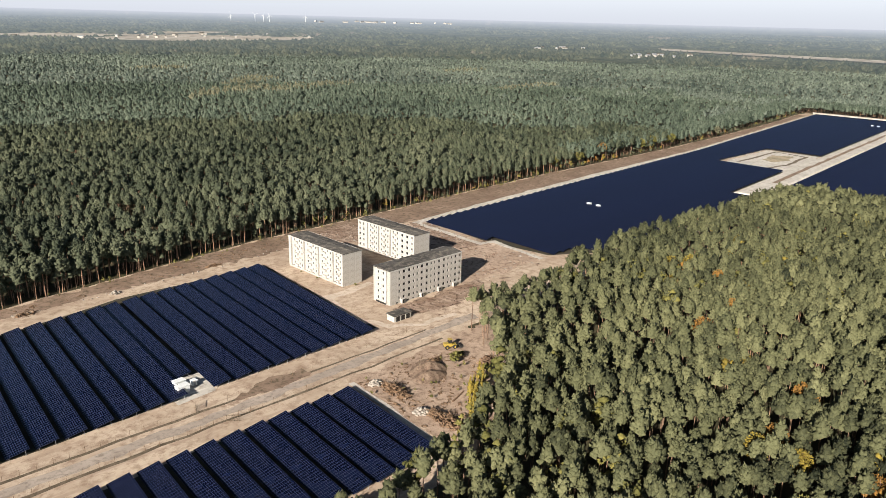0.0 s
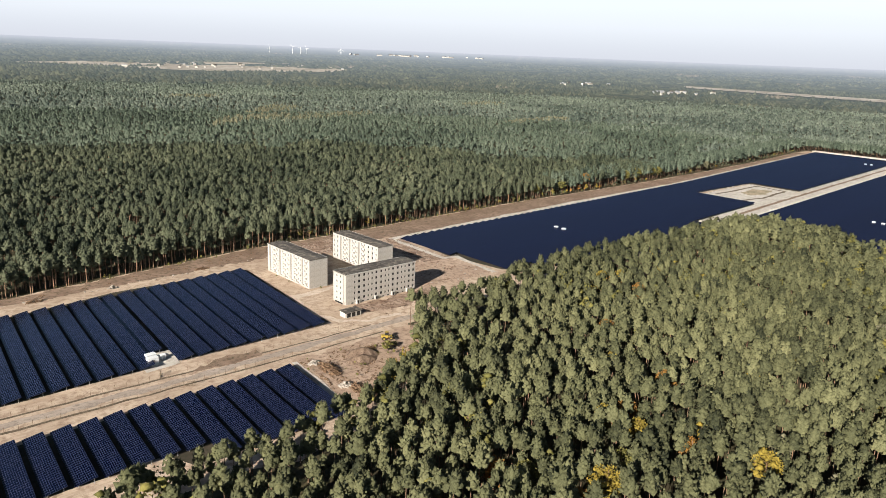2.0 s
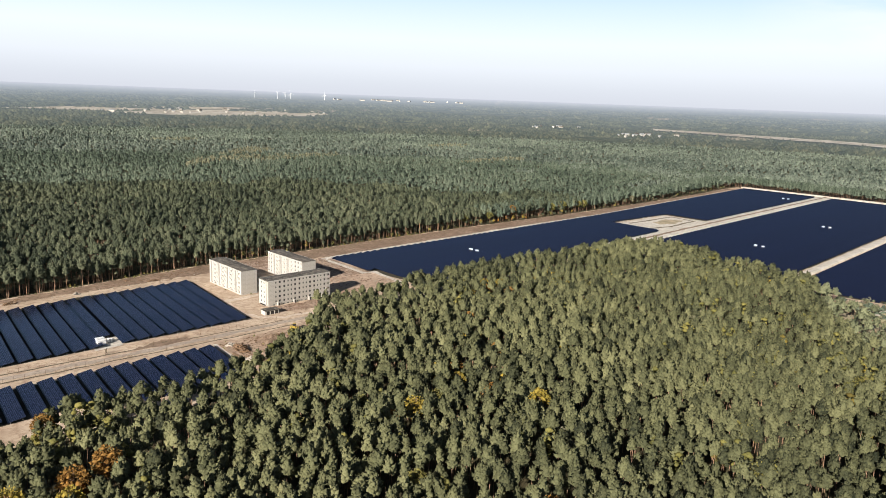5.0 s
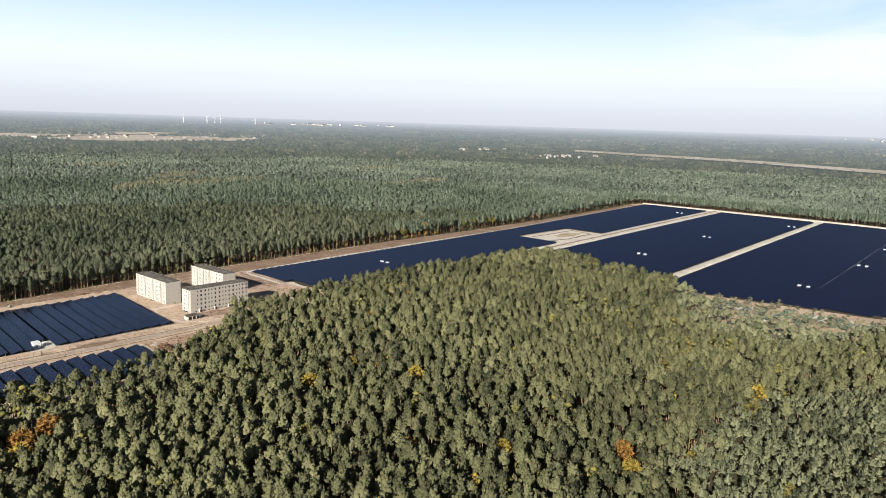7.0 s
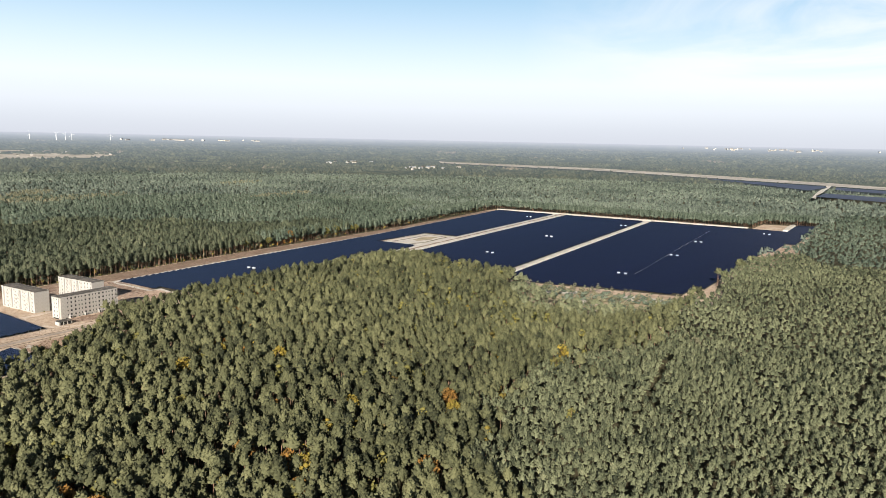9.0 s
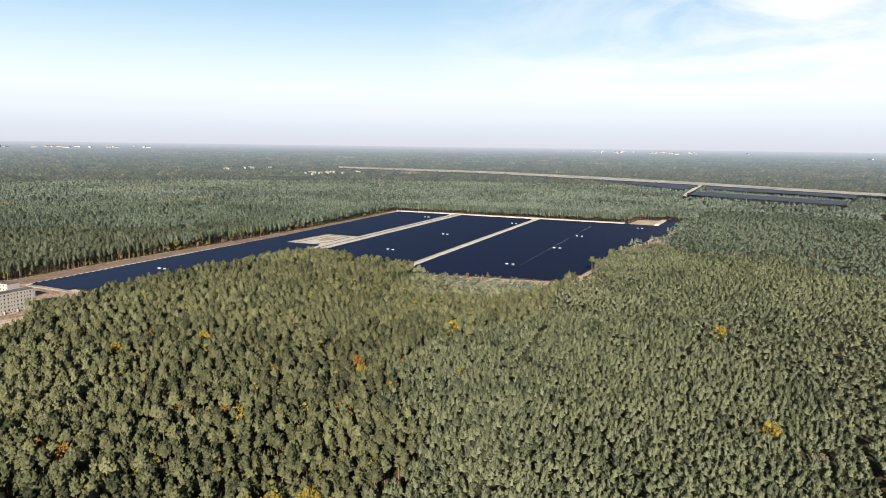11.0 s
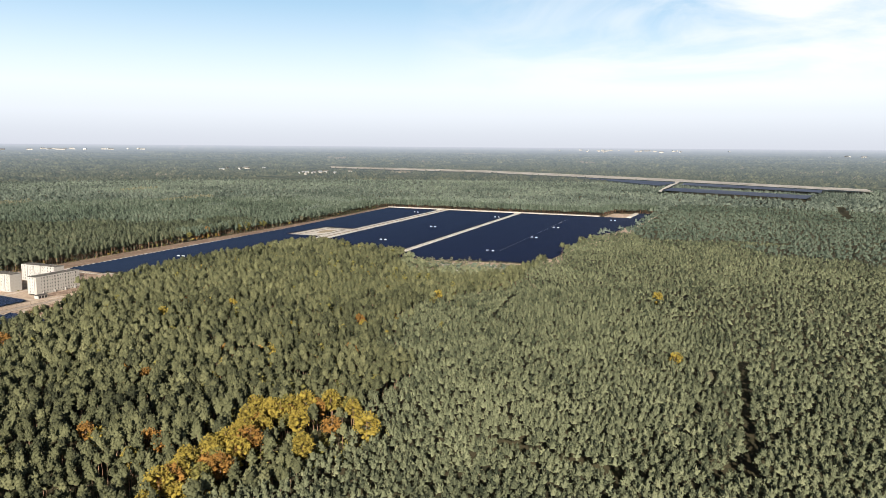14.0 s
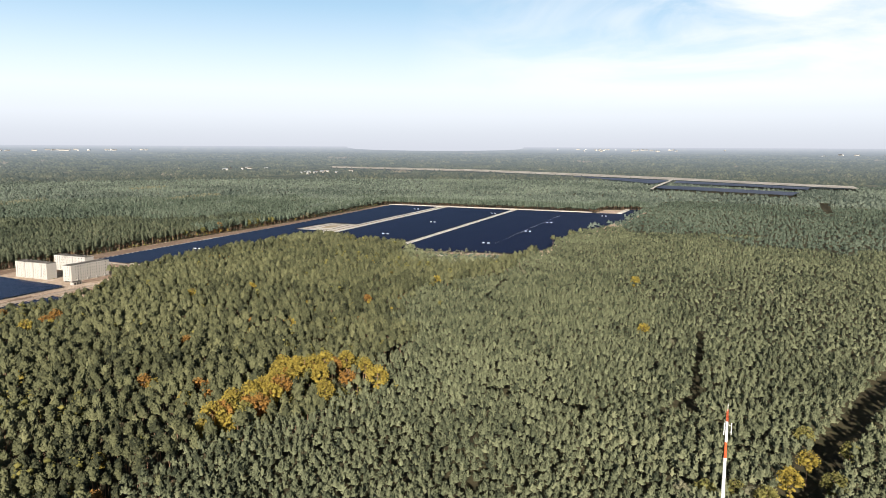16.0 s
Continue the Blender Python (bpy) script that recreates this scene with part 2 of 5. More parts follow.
def panel_material(joints=True):
    """Dark blue modules behind glass, with thin pale joints of module size."""
    m, n, l, p = material("solar_glass" if joints else "distant_solar_glass", 0.16, 0.0, 0.2)
    c = n.new("ShaderNodeTexCoord")
    s = n.new("ShaderNodeSeparateXYZ")
    l.new(c.outputs["Object"], s.inputs[0])

    def joint(sock, size, width):
        d = n.new("ShaderNodeMath")
        d.operation = "PINGPONG"
        l.new(sock, d.inputs[0])
        d.inputs[1].default_value = size / 2
        t = n.new("ShaderNodeMath")
        t.operation = "LESS_THAN"
        l.new(d.outputs[0], t.inputs[0])
        t.inputs[1].default_value = width
        return t.outputs[0]

    either = n.new("ShaderNodeMath")
    either.operation = "MAXIMUM"
    l.new(joint(s.outputs["X"], 0.6, 0.03), either.inputs[0])
    l.new(joint(s.outputs["Y"], 1.2, 0.055), either.inputs[1])
    f = noise_node(n, l, 0.15, 3, 0.5)
    cells = ramp(n, l, f, [(0.35, (0.0024, 0.005, 0.0165)), (0.65, (0.0037, 0.0075, 0.0255))])
    if not joints:
        l.new(mix(n, l, 0.16, cells, (0.032, 0.033, 0.058)), p.inputs["Base Color"])
        p.inputs["Roughness"].default_value = 0.22
        return m
    l.new(mix(n, l, either.outputs[0], cells, (0.032, 0.033, 0.058)), p.inputs["Base Color"])
    r = n.new("ShaderNodeMath")
    r.operation = "MULTIPLY_ADD"
    l.new(either.outputs[0], r.inputs[0])
    r.inputs[1].default_value, r.inputs[2].default_value = 0.35, 0.16
    l.new(r.outputs[0], p.inputs["Roughness"])
    return m


M_PANEL, M_PANEL_FAR = panel_material(), panel_material(False)


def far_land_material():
    """The wooded distance, kilometres off: haze is painted as emission that takes over with distance."""
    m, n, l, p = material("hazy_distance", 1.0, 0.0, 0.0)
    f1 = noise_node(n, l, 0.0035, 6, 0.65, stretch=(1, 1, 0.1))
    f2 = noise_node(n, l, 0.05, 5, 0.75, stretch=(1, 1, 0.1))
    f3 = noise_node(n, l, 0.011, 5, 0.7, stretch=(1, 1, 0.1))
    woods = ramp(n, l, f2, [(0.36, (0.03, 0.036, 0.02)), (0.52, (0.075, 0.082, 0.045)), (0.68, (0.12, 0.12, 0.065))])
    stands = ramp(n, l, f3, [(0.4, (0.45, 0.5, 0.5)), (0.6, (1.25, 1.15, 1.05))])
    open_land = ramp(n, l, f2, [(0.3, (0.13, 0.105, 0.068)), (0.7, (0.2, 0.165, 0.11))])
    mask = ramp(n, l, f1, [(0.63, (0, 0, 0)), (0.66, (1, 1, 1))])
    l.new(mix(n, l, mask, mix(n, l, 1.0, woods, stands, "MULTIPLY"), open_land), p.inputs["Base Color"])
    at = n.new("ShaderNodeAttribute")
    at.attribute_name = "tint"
    # no lamp: this emission is the painted haze
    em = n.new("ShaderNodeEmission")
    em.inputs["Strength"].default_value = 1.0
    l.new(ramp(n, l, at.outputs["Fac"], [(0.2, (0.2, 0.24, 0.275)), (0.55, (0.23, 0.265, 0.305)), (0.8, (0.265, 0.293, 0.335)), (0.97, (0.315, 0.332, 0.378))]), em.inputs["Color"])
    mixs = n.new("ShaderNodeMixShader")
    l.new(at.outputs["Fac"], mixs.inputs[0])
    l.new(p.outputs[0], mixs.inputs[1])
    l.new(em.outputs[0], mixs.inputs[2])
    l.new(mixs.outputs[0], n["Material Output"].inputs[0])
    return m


M_FAR = far_land_material()


# ---- mesh helpers ----
def link_mesh(name, bm, mats, parent=None, label=""):
    me = bpy.data.meshes.new(name)
    bm.to_mesh(me)
    bm.free()
    for m in mats if isinstance(mats, (list, tuple)) else [mats]:
        me.materials.append(m)
    ob = new(name, me)
    if parent:
        ob.parent = parent
    if label:
        tagged(ob, label)
    return ob


def part(name, bm, mat, parent, label=""):
    return link_mesh(name, bm, mat, parent, label)


def share(name, me, parent, m):
    """One more object on an existing mesh, under a thing."""
    ob = new(name, me)
    ob.parent = parent
    ob.matrix_local = m
    return ob


def from_arrays(name, v, f, mats, mat_index=None, tint=None, parent=None, smooth=False):
    me = bpy.data.meshes.new(name)
    v, f = np.ascontiguousarray(v, np.float32), np.ascontiguousarray(f, np.int32)
    me.vertices.add(len(v))
    me.vertices.foreach_set("co", v.ravel())
    me.loops.add(len(f) * 3)
    me.loops.foreach_set("vertex_index", f.ravel())
    me.polygons.add(len(f))
    me.polygons.foreach_set("loop_start", np.arange(len(f), dtype=np.int32) * 3)
    for m in mats if isinstance(mats, (list, tuple)) else [mats]:
        me.materials.append(m)
    if smooth:
        me.polygons.foreach_set("use_smooth", np.ones(len(f), bool))
    if mat_index is not None:
        me.polygons.foreach_set("material_index", np.ascontiguousarray(mat_index, np.int32))
    if tint is not None:
        at = me.attributes.new("tint", "FLOAT", "FACE")
        at.data.foreach_set("value", np.ascontiguousarray(tint, np.float32))
    me.update(calc_edges=True)
    ob = new(name, me)
    if parent:
        ob.parent = parent
    return ob


def box(bm, x0, x1, y0, y1, z0, z1, bevel=0.0):
    vs = [bm.verts.new((x, y, z)) for z in (z0, z1) for x, y in ((x0, y0), (x1, y0), (x1, y1), (x0, y1))]
    fs = [bm.faces.new([vs[i] for i in q]) for q in ((3, 2, 1, 0), (4, 5, 6, 7), (0, 1, 5, 4), (1, 2, 6, 5), (2, 3, 7, 6), (3, 0, 4, 7))]
    if bevel:
        es = list({e for f in fs for e in f.edges})
        bmesh.ops.bevel(bm, geom=es, offset=bevel, segments=1, affect="EDGES")
    return vs


def box_bm(*a, **k):
    bm = bmesh.new()
    box(bm, *a, **k)
    return bm


def tube(bm, a, b, r0, r1, n=8, caps=True):
    a, b = Vector(a), Vector(b)
    q = (b - a).to_track_quat("Z", "Y")
    rings = []
    for c, r in ((a, r0), (b, r1)):
        rings.append([bm.verts.new(c + q @ Vector((r * math.cos(2 * math.pi * i / n), r * math.sin(2 * math.pi * i / n), 0))) for i in range(n)])
    for i in range(n):
        bm.faces.new((rings[0][i], rings[0][(i + 1) % n], rings[1][(i + 1) % n], rings[1][i]))
    if caps:
        bm.faces.new(rings[0][::-1])
        bm.faces.new(rings[1])


def empty(name, m=None):
    ob = new(name)
    ob.empty_display_size = 0.5
    if m is not None:
        ob.matrix_world = m
    return ob


def sheet(name, pts, z, mat, label, category="ground", ragged=0.0):
    """A flat patch of ground with an uneven rim."""
    bm = bmesh.new()
    rim = []
    for (x0, y0), (x1, y1) in zip(pts, pts[1:] + pts[:1]):
        steps = max(1, int(math.hypot(x1 - x0, y1 - y0) / (1.6 if ragged else 8)))
        for i in range(steps):
            x, y = x0 + (x1 - x0) * i / steps, y0 + (y1 - y0) * i / steps
            w = noise.noise_vector(Vector((x * 0.11, y * 0.11, z * 9))) * 1.3
            if ragged:
                w += (noise.noise_vector(Vector((x * 0.21, y * 0.21, z * 5))) + noise.noise_vector(Vector((x * 0.6, y * 0.6, z * 7))) * 0.5) * ragged
            rim.append(bm.verts.new((x + w.x, y + w.y, z)))
    for i, j, k in tessellate_polygon([[q.co for q in rim]]):
        a, b, c = rim[i].co, rim[j].co, rim[k].co
        up = (b.x - a.x) * (c.y - a.y) - (b.y - a.y) * (c.x - a.x) > 0
        bm.faces.new((rim[i], rim[j], rim[k]) if up else (rim[i], rim[k], rim[j]))
    return tagged(link_mesh(name, bm, mat), label, category, kind="structure")


def inside(poly, x, y):
    x, y = np.asarray(x), np.asarray(y)
    hit = np.zeros(x.shape, bool)
    for (x0, y0), (x1, y1) in zip(poly, poly[1:] + poly[:1]):
        c = (y0 > y) != (y1 > y)
        with np.errstate(divide="ignore", invalid="ignore"):
            hit ^= c & (x < (x1 - x0) * (y - y0) / (y1 - y0) + x0)
    return hit


# ---- the lie of the land ----
MID, EYE_Z, NEAR_D = np.array([-250.0, -420.0]), 121.0, 2200.0


def settle(x, y, z):
    """Land past 2.2 km is drawn in towards the middle, rising, so that 20 km of plain fits within 5 km."""
    x, y, z = (np.asarray(a, float) for a in (x, y, z))
    d = np.hypot(x - MID[0], y - MID[1])
    z = z + 0.0055 * np.maximum(d - 4000, 0)  # low rise of the land towards the horizon
    s = np.where(d < NEAR_D, d, NEAR_D + 2650 * (1 - np.exp(-np.maximum(d - NEAR_D, 0) / 2650)))
    k = np.where(d < NEAR_D, 1.0, s / np.maximum(d, 1))
    return MID[0] + (x - MID[0]) * k, MID[1] + (y - MID[1]) * k, EYE_Z + (z - EYE_Z) * k


def ring_grid(radii, segs, z):
    a = np.linspace(0, 2 * np.pi, segs, endpoint=False)
    x = MID[0] + np.outer(radii, np.cos(a))
    y = MID[1] + np.outer(radii, np.sin(a))
    v = np.stack(settle(x, y, np.full_like(x, z)), -1).reshape(-1, 3)
    f = []
    for i in range(len(radii) - 1):
        j = np.arange(segs)
        k = (j + 1) % segs
        a0, a1, b0, b1 = i * segs + j, i * segs + k, (i + 1) * segs + j, (i + 1) * segs + k
        f += [np.stack([a0, b0, b1], -1), np.stack([a0, b1, a1], -1)]
    return v, np.concatenate(f)


RINGS = np.array([1, 60, 150, 300, 500, 800, 1200, 1700, 2100, 2250, 2800, 3600, 5000, 7000, 10000, 15000, 28000.0])
v, f = ring_grid(RINGS, 240, 0.0)
v[:, 2] -= np.repeat(np.where(RINGS > 2200, 25.0, 0.0), 240)
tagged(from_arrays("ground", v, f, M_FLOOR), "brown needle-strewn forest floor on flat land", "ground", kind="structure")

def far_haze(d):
    """Share of painted haze glow mixed into what stands d metres off."""
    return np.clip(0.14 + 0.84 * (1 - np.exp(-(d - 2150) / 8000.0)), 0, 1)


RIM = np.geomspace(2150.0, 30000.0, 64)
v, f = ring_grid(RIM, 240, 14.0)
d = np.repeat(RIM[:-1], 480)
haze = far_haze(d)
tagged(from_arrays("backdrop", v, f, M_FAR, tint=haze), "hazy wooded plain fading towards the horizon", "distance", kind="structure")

# open land of the solar park, free of trees
SITE = [(-175, 100), (-96, 112), (25, 132), (120, 139), (200, 146), (310, 153), (345, 154), (478, 158), (602, 166), (790, 184), (925, 203), (958, 202), (962, -85), (960, -250), (1045, -252), (1062, -338),
        (815, -341), (730, -344), (677, -346), (640, -338), (600, -322), (432, -317), (416, -326), (375, -333), (335, -331), (345, -318), (335, -165), (345, -110), (350, -50), (345, -15), (250, -12), (150, -12), (79, -18), (30, -21), (22, -34), (13, -50),
        (4, -59), (-2, -65), (-14, -74), (-29, -82), (-43, -87), (-54, -88), (-67, -92), (-80, -87), (-100, -87), (-118, -91), (-135, -104), (-175, -105)]
CLEARING = [(345, -318), (300, -312), (262, -285), (262, -240), (300, -205), (335, -165)]
THICKET = [(345, -320), (262, -326), (206, -300), (204, -238), (262, -195), (318, -172), (336, -165)]  # young growth round the clearing
sheet("sandy_ground", SITE, 0.05, M_SAND, "bare pale sand trampled by site traffic")
sheet("thicket_ground", THICKET, 0.03, M_DRYGRASS, "dry grass between young growth", ragged=3.0)
sheet("clearing_ground", CLEARING, 0.04, M_DRYGRASS, "dry heath and sand between young pines", ragged=4.0)
sheet("heath_strip", [(-175, 100), (-96, 101.5), (10, 108), (60, 112), (110, 112), (126, 109), (200, 115), (310, 123), (502, 137), (925, 190), (925, 202), (790, 183), (602, 165), (478, 157), (345, 153), (310, 152), (200, 145), (25, 131), (-96, 111), (-175, 98)],
      0.09, M_HEATH, "dry brown grass verge below the pines", ragged=3.0)
sheet("scraped_yard", [(66, 12), (118, 14), (121, 100), (100, 112), (66, 96), (76, 92), (78, 46)], 0.1, M_DIRT, "scraped brown earth with rubble traces", ragged=4.0)
sheet("spoil_yard", [(-31, -27), (16, -24), (40, -22), (34, -40), (16, -52), (0, -64), (-22, -80), (-36, -78), (-34, -48)], 0.1, M_DIRT, "scraped brown earth strewn with brushwood", ragged=3.0)
sheet("yard_path", [(6, 36), (20, 38), (33, 40), (33, 44), (19, 42.5), (5, 41)], 0.12, M_PATH, "pale worn path between the blocks", ragged=1.2)
sheet("yard_path", [(6, 38), (1.5, 26), (0.5, 10), (5, -1), (17, -9), (36, -9.5), (36, -7), (17.5, -6), (7.5, 1), (3.5, 10.5), (4.5, 25), (8.5, 36)], 0.125, M_PATH, "pale curved wheel path beside the block", ragged=1.2)
sheet("litter_strip", [(20, 12), (23, 0.5), (41, -2), (68, 6), (74, 14), (65, 14.5), (28, 12.5)], 0.11, M_LITTER, "dark brown trodden soil along the block", ragged=2.5)
sheet("litter_yard", [(124, 105), (117, 78), (112, 54), (121, 51), (119, 15), (97, 5), (80, 8), (92, 32), (99, 60), (106, 84), (112, 108)], 0.13, M_LITTER, "scraped ground strewn with brown litter and rubble", ragged=6.0)
sheet("litter_yard", [(52, 112), (62, 125), (90, 131), (84, 112), (74, 98), (60, 100)], 0.13, M_LITTER, "reddish brown litter behind the block", ragged=5.0)
sheet("road", [(-175, -17.2), (-60, -16.9), (40, -12.6), (40, -17.0), (-60, -21.0), (-175, -21.2)], 0.13, M_ROAD, "worn concrete slab road dusted with sand", "road", ragged=0.9)
for y0, k in ((-13.8, "track"), (-23.6, "track")):
    sheet(k, [(-175, y0 + 0.2), (-20, y0 + 0.8), (15, y0 + 1.8), (15, y0 + 0.9), (-20, y0 - 0.2), (-175, y0 - 1.2)], 0.11, M_TRACK, "dark wheel track in dry sand")
sheet("weed_strip", [(-66, -12.5), (-51, -9), (-38, -9.5), (-39, -14.5), (-52, -16), (-64, -15)], 0.14, M_HEATH, "dark dry weeds beside the road", ragged=2.0)

# ---- solar rows ----
PITCH, SLANT, TILT_DEG, LOW = 7.45, 6.0, 11.5, 0.8
RUN, RISE = SLANT * math.cos(radians(TILT_DEG)), SLANT * math.sin(radians(TILT_DEG))


def table_bm(length):
    """One tilted table of modules, length along y, low edge at x = 0; a thin slab with a rail under it."""
    bm = bmesh.new()
    box(bm, 0, SLANT, 0, length, 0, 0.05)
    for x in (0.9, SLANT - 1.0):
        box(bm, x, x + 0.1, 0.1, length - 0.1, -0.14, -0.004)
    return bm


def post_mesh(height):
    bm = bmesh.new()
    tube(bm, (0, 0, -0.3), (0, 0, height), 0.07, 0.07, 5)
    me = bpy.data.meshes.new("post")
    bm.to_mesh(me)
    bm.free()
    me.materials.append(M_FRAME)
    return me


POST_LOW, POST_HIGH = post_mesh(LOW + 0.9 * math.sin(radians(TILT_DEG))), post_mesh(LOW + (SLANT - 1.0) * math.sin(radians(TILT_DEG)))


def solar_row(x, y0, y1, lean=0.0, posts=0.0, group="solar rows"):
    """A row from y0 to y1 whose low edge stands at x; lean: degrees by which the row turns clockwise."""
    row = empty("solar_panel_row", pose(x, y0, 0, 0, 0, -lean))
    tagged(row, "long tilted row of dark blue glass solar modules on steel posts", "solar row", group)
    length = (y1 - y0) / math.cos(radians(lean))
    ob = part("panel_table", table_bm(length), M_PANEL if posts else M_PANEL_FAR, row)
    ob.matrix_local = pose(0, 0, LOW, 0, -TILT_DEG, 0)
    if posts:
        n = max(2, int(length / posts) + 1)
        for i in range(n):
            y = 0.4 + (length - 0.8) * i / (n - 1)
            share("post", POST_LOW, row, pose(0.9 * math.cos(radians(TILT_DEG)), y, 0))
            share("post", POST_HIGH, row, pose((SLANT - 1) * math.cos(radians(TILT_DEG)), y, 0))
    return row


# soil sheets that carry the rows' shade in their dark colour
sheet("field_ground", [(-175, -6.5), (2, 1.2), (9, 94), (-60, 94), (-95, 86), (-175, 80)], 0.08, M_SHADE, "weedy soil under the solar rows, darkened in colour for their shade")
sheet("field_ground", [(-175, -35.5), (-34, -31), (-38, -74), (-92, -77), (-96, -66), (-175, -68)], 0.08, M_SHADE, "weedy soil under the solar rows, darkened in colour for their shade")
# field beside the road, behind it the wood's edge; one row is cut short for the cabins
for i in range(20):
    x = -7.65 - PITCH * i
    solar_row(x, 9.5 if i == 9 else -1.6 + 0.025 * x, 93.6 + 0.095 * (x + 7.0), 4.3, 12.0, "solar rows behind the road")
# field before the road
for i in range(15):
    deep = 45.0 if i < 6 else 36.0
    x = -42.4 - 7.7 * i
    solar_row(x - deep * 0.07, -32.0 - deep, -32.0 + 0.01 * x + 0.4, 4.0, 10.0, "solar rows before the road")


def cw1(x):
    return 18 + (x - 410) * 0.083


def cw2(x):
    return -133 + (x - 420) * 0.078


def f1_top(x):
    return 102.5 + (x - 126) * 0.075 + max(0, x - 502) * 0.045


sheet("station_ground", [(-81, -5.5), (-66.5, -4.5), (-65.5, 11), (-80, 10.5)], 0.14, M_PALE, "pale gravel apron round the transformer cabins")
x = 121.0
while x < 938:
    lo = 54 if x < 127 else (14 if x < 145 else (2 if x < 338 else cw1(x) + 12))
    if 462 < x < 572:
        lo = 94
    solar_row(x, lo, f1_top(x), 0.0, 0, "solar rows along the wood")
    x += PITCH


sheet("field_ground", [(121, 55), (128, 16), (150, 3), (338, 3), (338, cw1(338) + 11), (462, cw1(462) + 11), (462, 94), (572, 95), (572, cw1(572) + 11), (940, cw1(940) + 11), (940, f1_top(938)), (502, f1_top(502)), (124, 102)], 0.12, M_SHADE, "weedy soil under the solar rows, darkened in colour for their shade")
sheet("field_ground", [(352, cw2(352) + 6), (945, cw2(945) + 6), (945, cw1(945) - 12), (352, cw1(352) - 12)], 0.12, M_SHADE, "weedy soil under the solar rows, darkened in colour for their shade")
sheet("field_ground", [(344, -180), (368, -303), (408, -303), (410, -312), (690, -313), (792, -323), (800, -334), (1052, -333), (1052, -302), (945, -302), (945, cw2(945) - 7), (350, cw2(350) - 7)], 0.12, M_SHADE, "weedy soil under the solar rows, darkened in colour for their shade")
for x in np.arange(358, 938, PITCH):
    solar_row(float(x), cw2(x) + 6.5, cw1(x) - 12, 0.0, 0, "solar rows between the causeways")
for x in np.arange(346, 1050, PITCH):
    lo = -312 if x > 408 else max(-303, -181 - (x - 341) / 0.24)
    if x > 690:
        lo = -322 if x < 790 else -334
    solar_row(float(x), float(lo if x < 940 else -332), cw2(x) - 7 if x < 938 else -302, 0.0, 0, "solar rows of the widest field")

def bank(name, pts, z, spread, mat, label, category="bank"):
    """A low sand bank: a flat top with sloping sides down to the ground."""
    bm = bmesh.new()
    c = Vector((sum(p[0] for p in pts) / len(pts), sum(p[1] for p in pts) / len(pts), 0))
    top = [bm.verts.new((x, y, z)) for x, y in pts]
    foot = []
    n = len(pts)
    for i in range(n):
        a, p, q = (Vector((*pts[k % n], 0)) for k in (i - 1, i, i + 1))
        d1, d2 = (p - a).normalized(), (q - p).normalized()
        out = Vector((d1.y + d2.y, -d1.x - d2.x, 0)).normalized()
        foot.append(bm.verts.new((p.x + out.x * spread, p.y + out.y * spread, 0.0)))
    bm.faces.new(top)
    for i in range(n):
        j = (i + 1) % n
        bm.faces.new((top[i], foot[i], foot[j], top[j]))
    bmesh.ops.recalc_face_normals(bm, faces=bm.faces)
    bmesh.ops.triangulate(bm, faces=[f for f in bm.faces if len(f.verts) > 4])
    return tagged(link_mesh(name, bm, mat), label, category, kind="structure")


# sand of causeways and the island
bank("causeway", [(350, cw1(350) - 9), (650, cw1(650) - 9), (955, cw1(955) - 9), (955, cw1(955) + 9), (650, cw1(650) + 9), (350, cw1(350) + 9)], 1.5, 2.0, M_PALE, "pale sandy causeway with a track between solar fields", "track")
sheet("causeway_verge", [(405, cw1(405) - 1.6), (955, cw1(955) - 1.6), (955, cw1(955) + 2), (405, cw1(405) + 2)], 1.56, M_HEATH, "brownish verge along the middle of the causeway", "verge")
bank("causeway", [(345, cw2(345) - 3), (650, cw2(650) - 3), (955, cw2(955) - 3), (955, cw2(955) + 3), (650, cw2(650) + 3), (345, cw2(345) + 3)], 1.5, 1.5, M_PALE, "narrow pale sandy causeway between solar fields", "track")
bank("sand_bank", [(946, 190), (949, 70), (951, -90), (949, -246), (956, -246), (958, -90), (956, 70), (953, 190)][::-1], 2.8, 2.0, M_PALE, "pale sand bank along the far end of the solar fields")
bank("sand_bank", [(946, -302), (1040, -300), (1040, -294), (946, -296)], 3.6, 2.0, M_PALE, "pale sand bank beside the clearing")
sheet("island_ground", [(464, 86), (470, 90), (568, 92), (571, 45), (530, 36), (462, 34)], 0.16, M_PALE, "sandy island left free of solar rows")
sheet("island_grass", [(508, 72), (542, 75), (550, 60), (524, 54), (503, 60)], 0.2, M_DRYGRASS, "olive grass mound on the sandy island", "grass", ragged=3.0)
sheet("island_track", [(468, 50), (500, 44), (560, 50), (566, 84), (480, 82), (481, 79), (562, 81), (557, 53), (500, 47), (469, 53)], 0.19, M_TRACK, "dark wheel track round the sandy island", "track")


sheet("pale_rim", [(118, 104), (126, 103), (502, f1_top(502) + 0.5), (938, f1_top(938) + 0.5), (938, f1_top(938) + 4.5), (502, f1_top(502) + 7), (330, f1_top(330) + 10), (220, 119), (126, 110), (115, 108)], 0.18, M_PALE, "pale sand and rubble rim of the solar field", "verge")
sheet("pale_rim", [(119, 104), (117, 54), (126, 52.5), (121, 14), (118, 14), (122, 50), (113.5, 52), (115, 104)], 0.18, M_PALE, "pale sand and rubble rim of the solar field", "verge")
sheet("pale_rim", [(340, -181), (368, -303), (408, -303), (411, -313), (432, -314), (432, -317), (405, -326), (352, -328), (358, -303), (334, -181)], 0.18, M_SAND, "pale sand rim of the solar field", "verge")
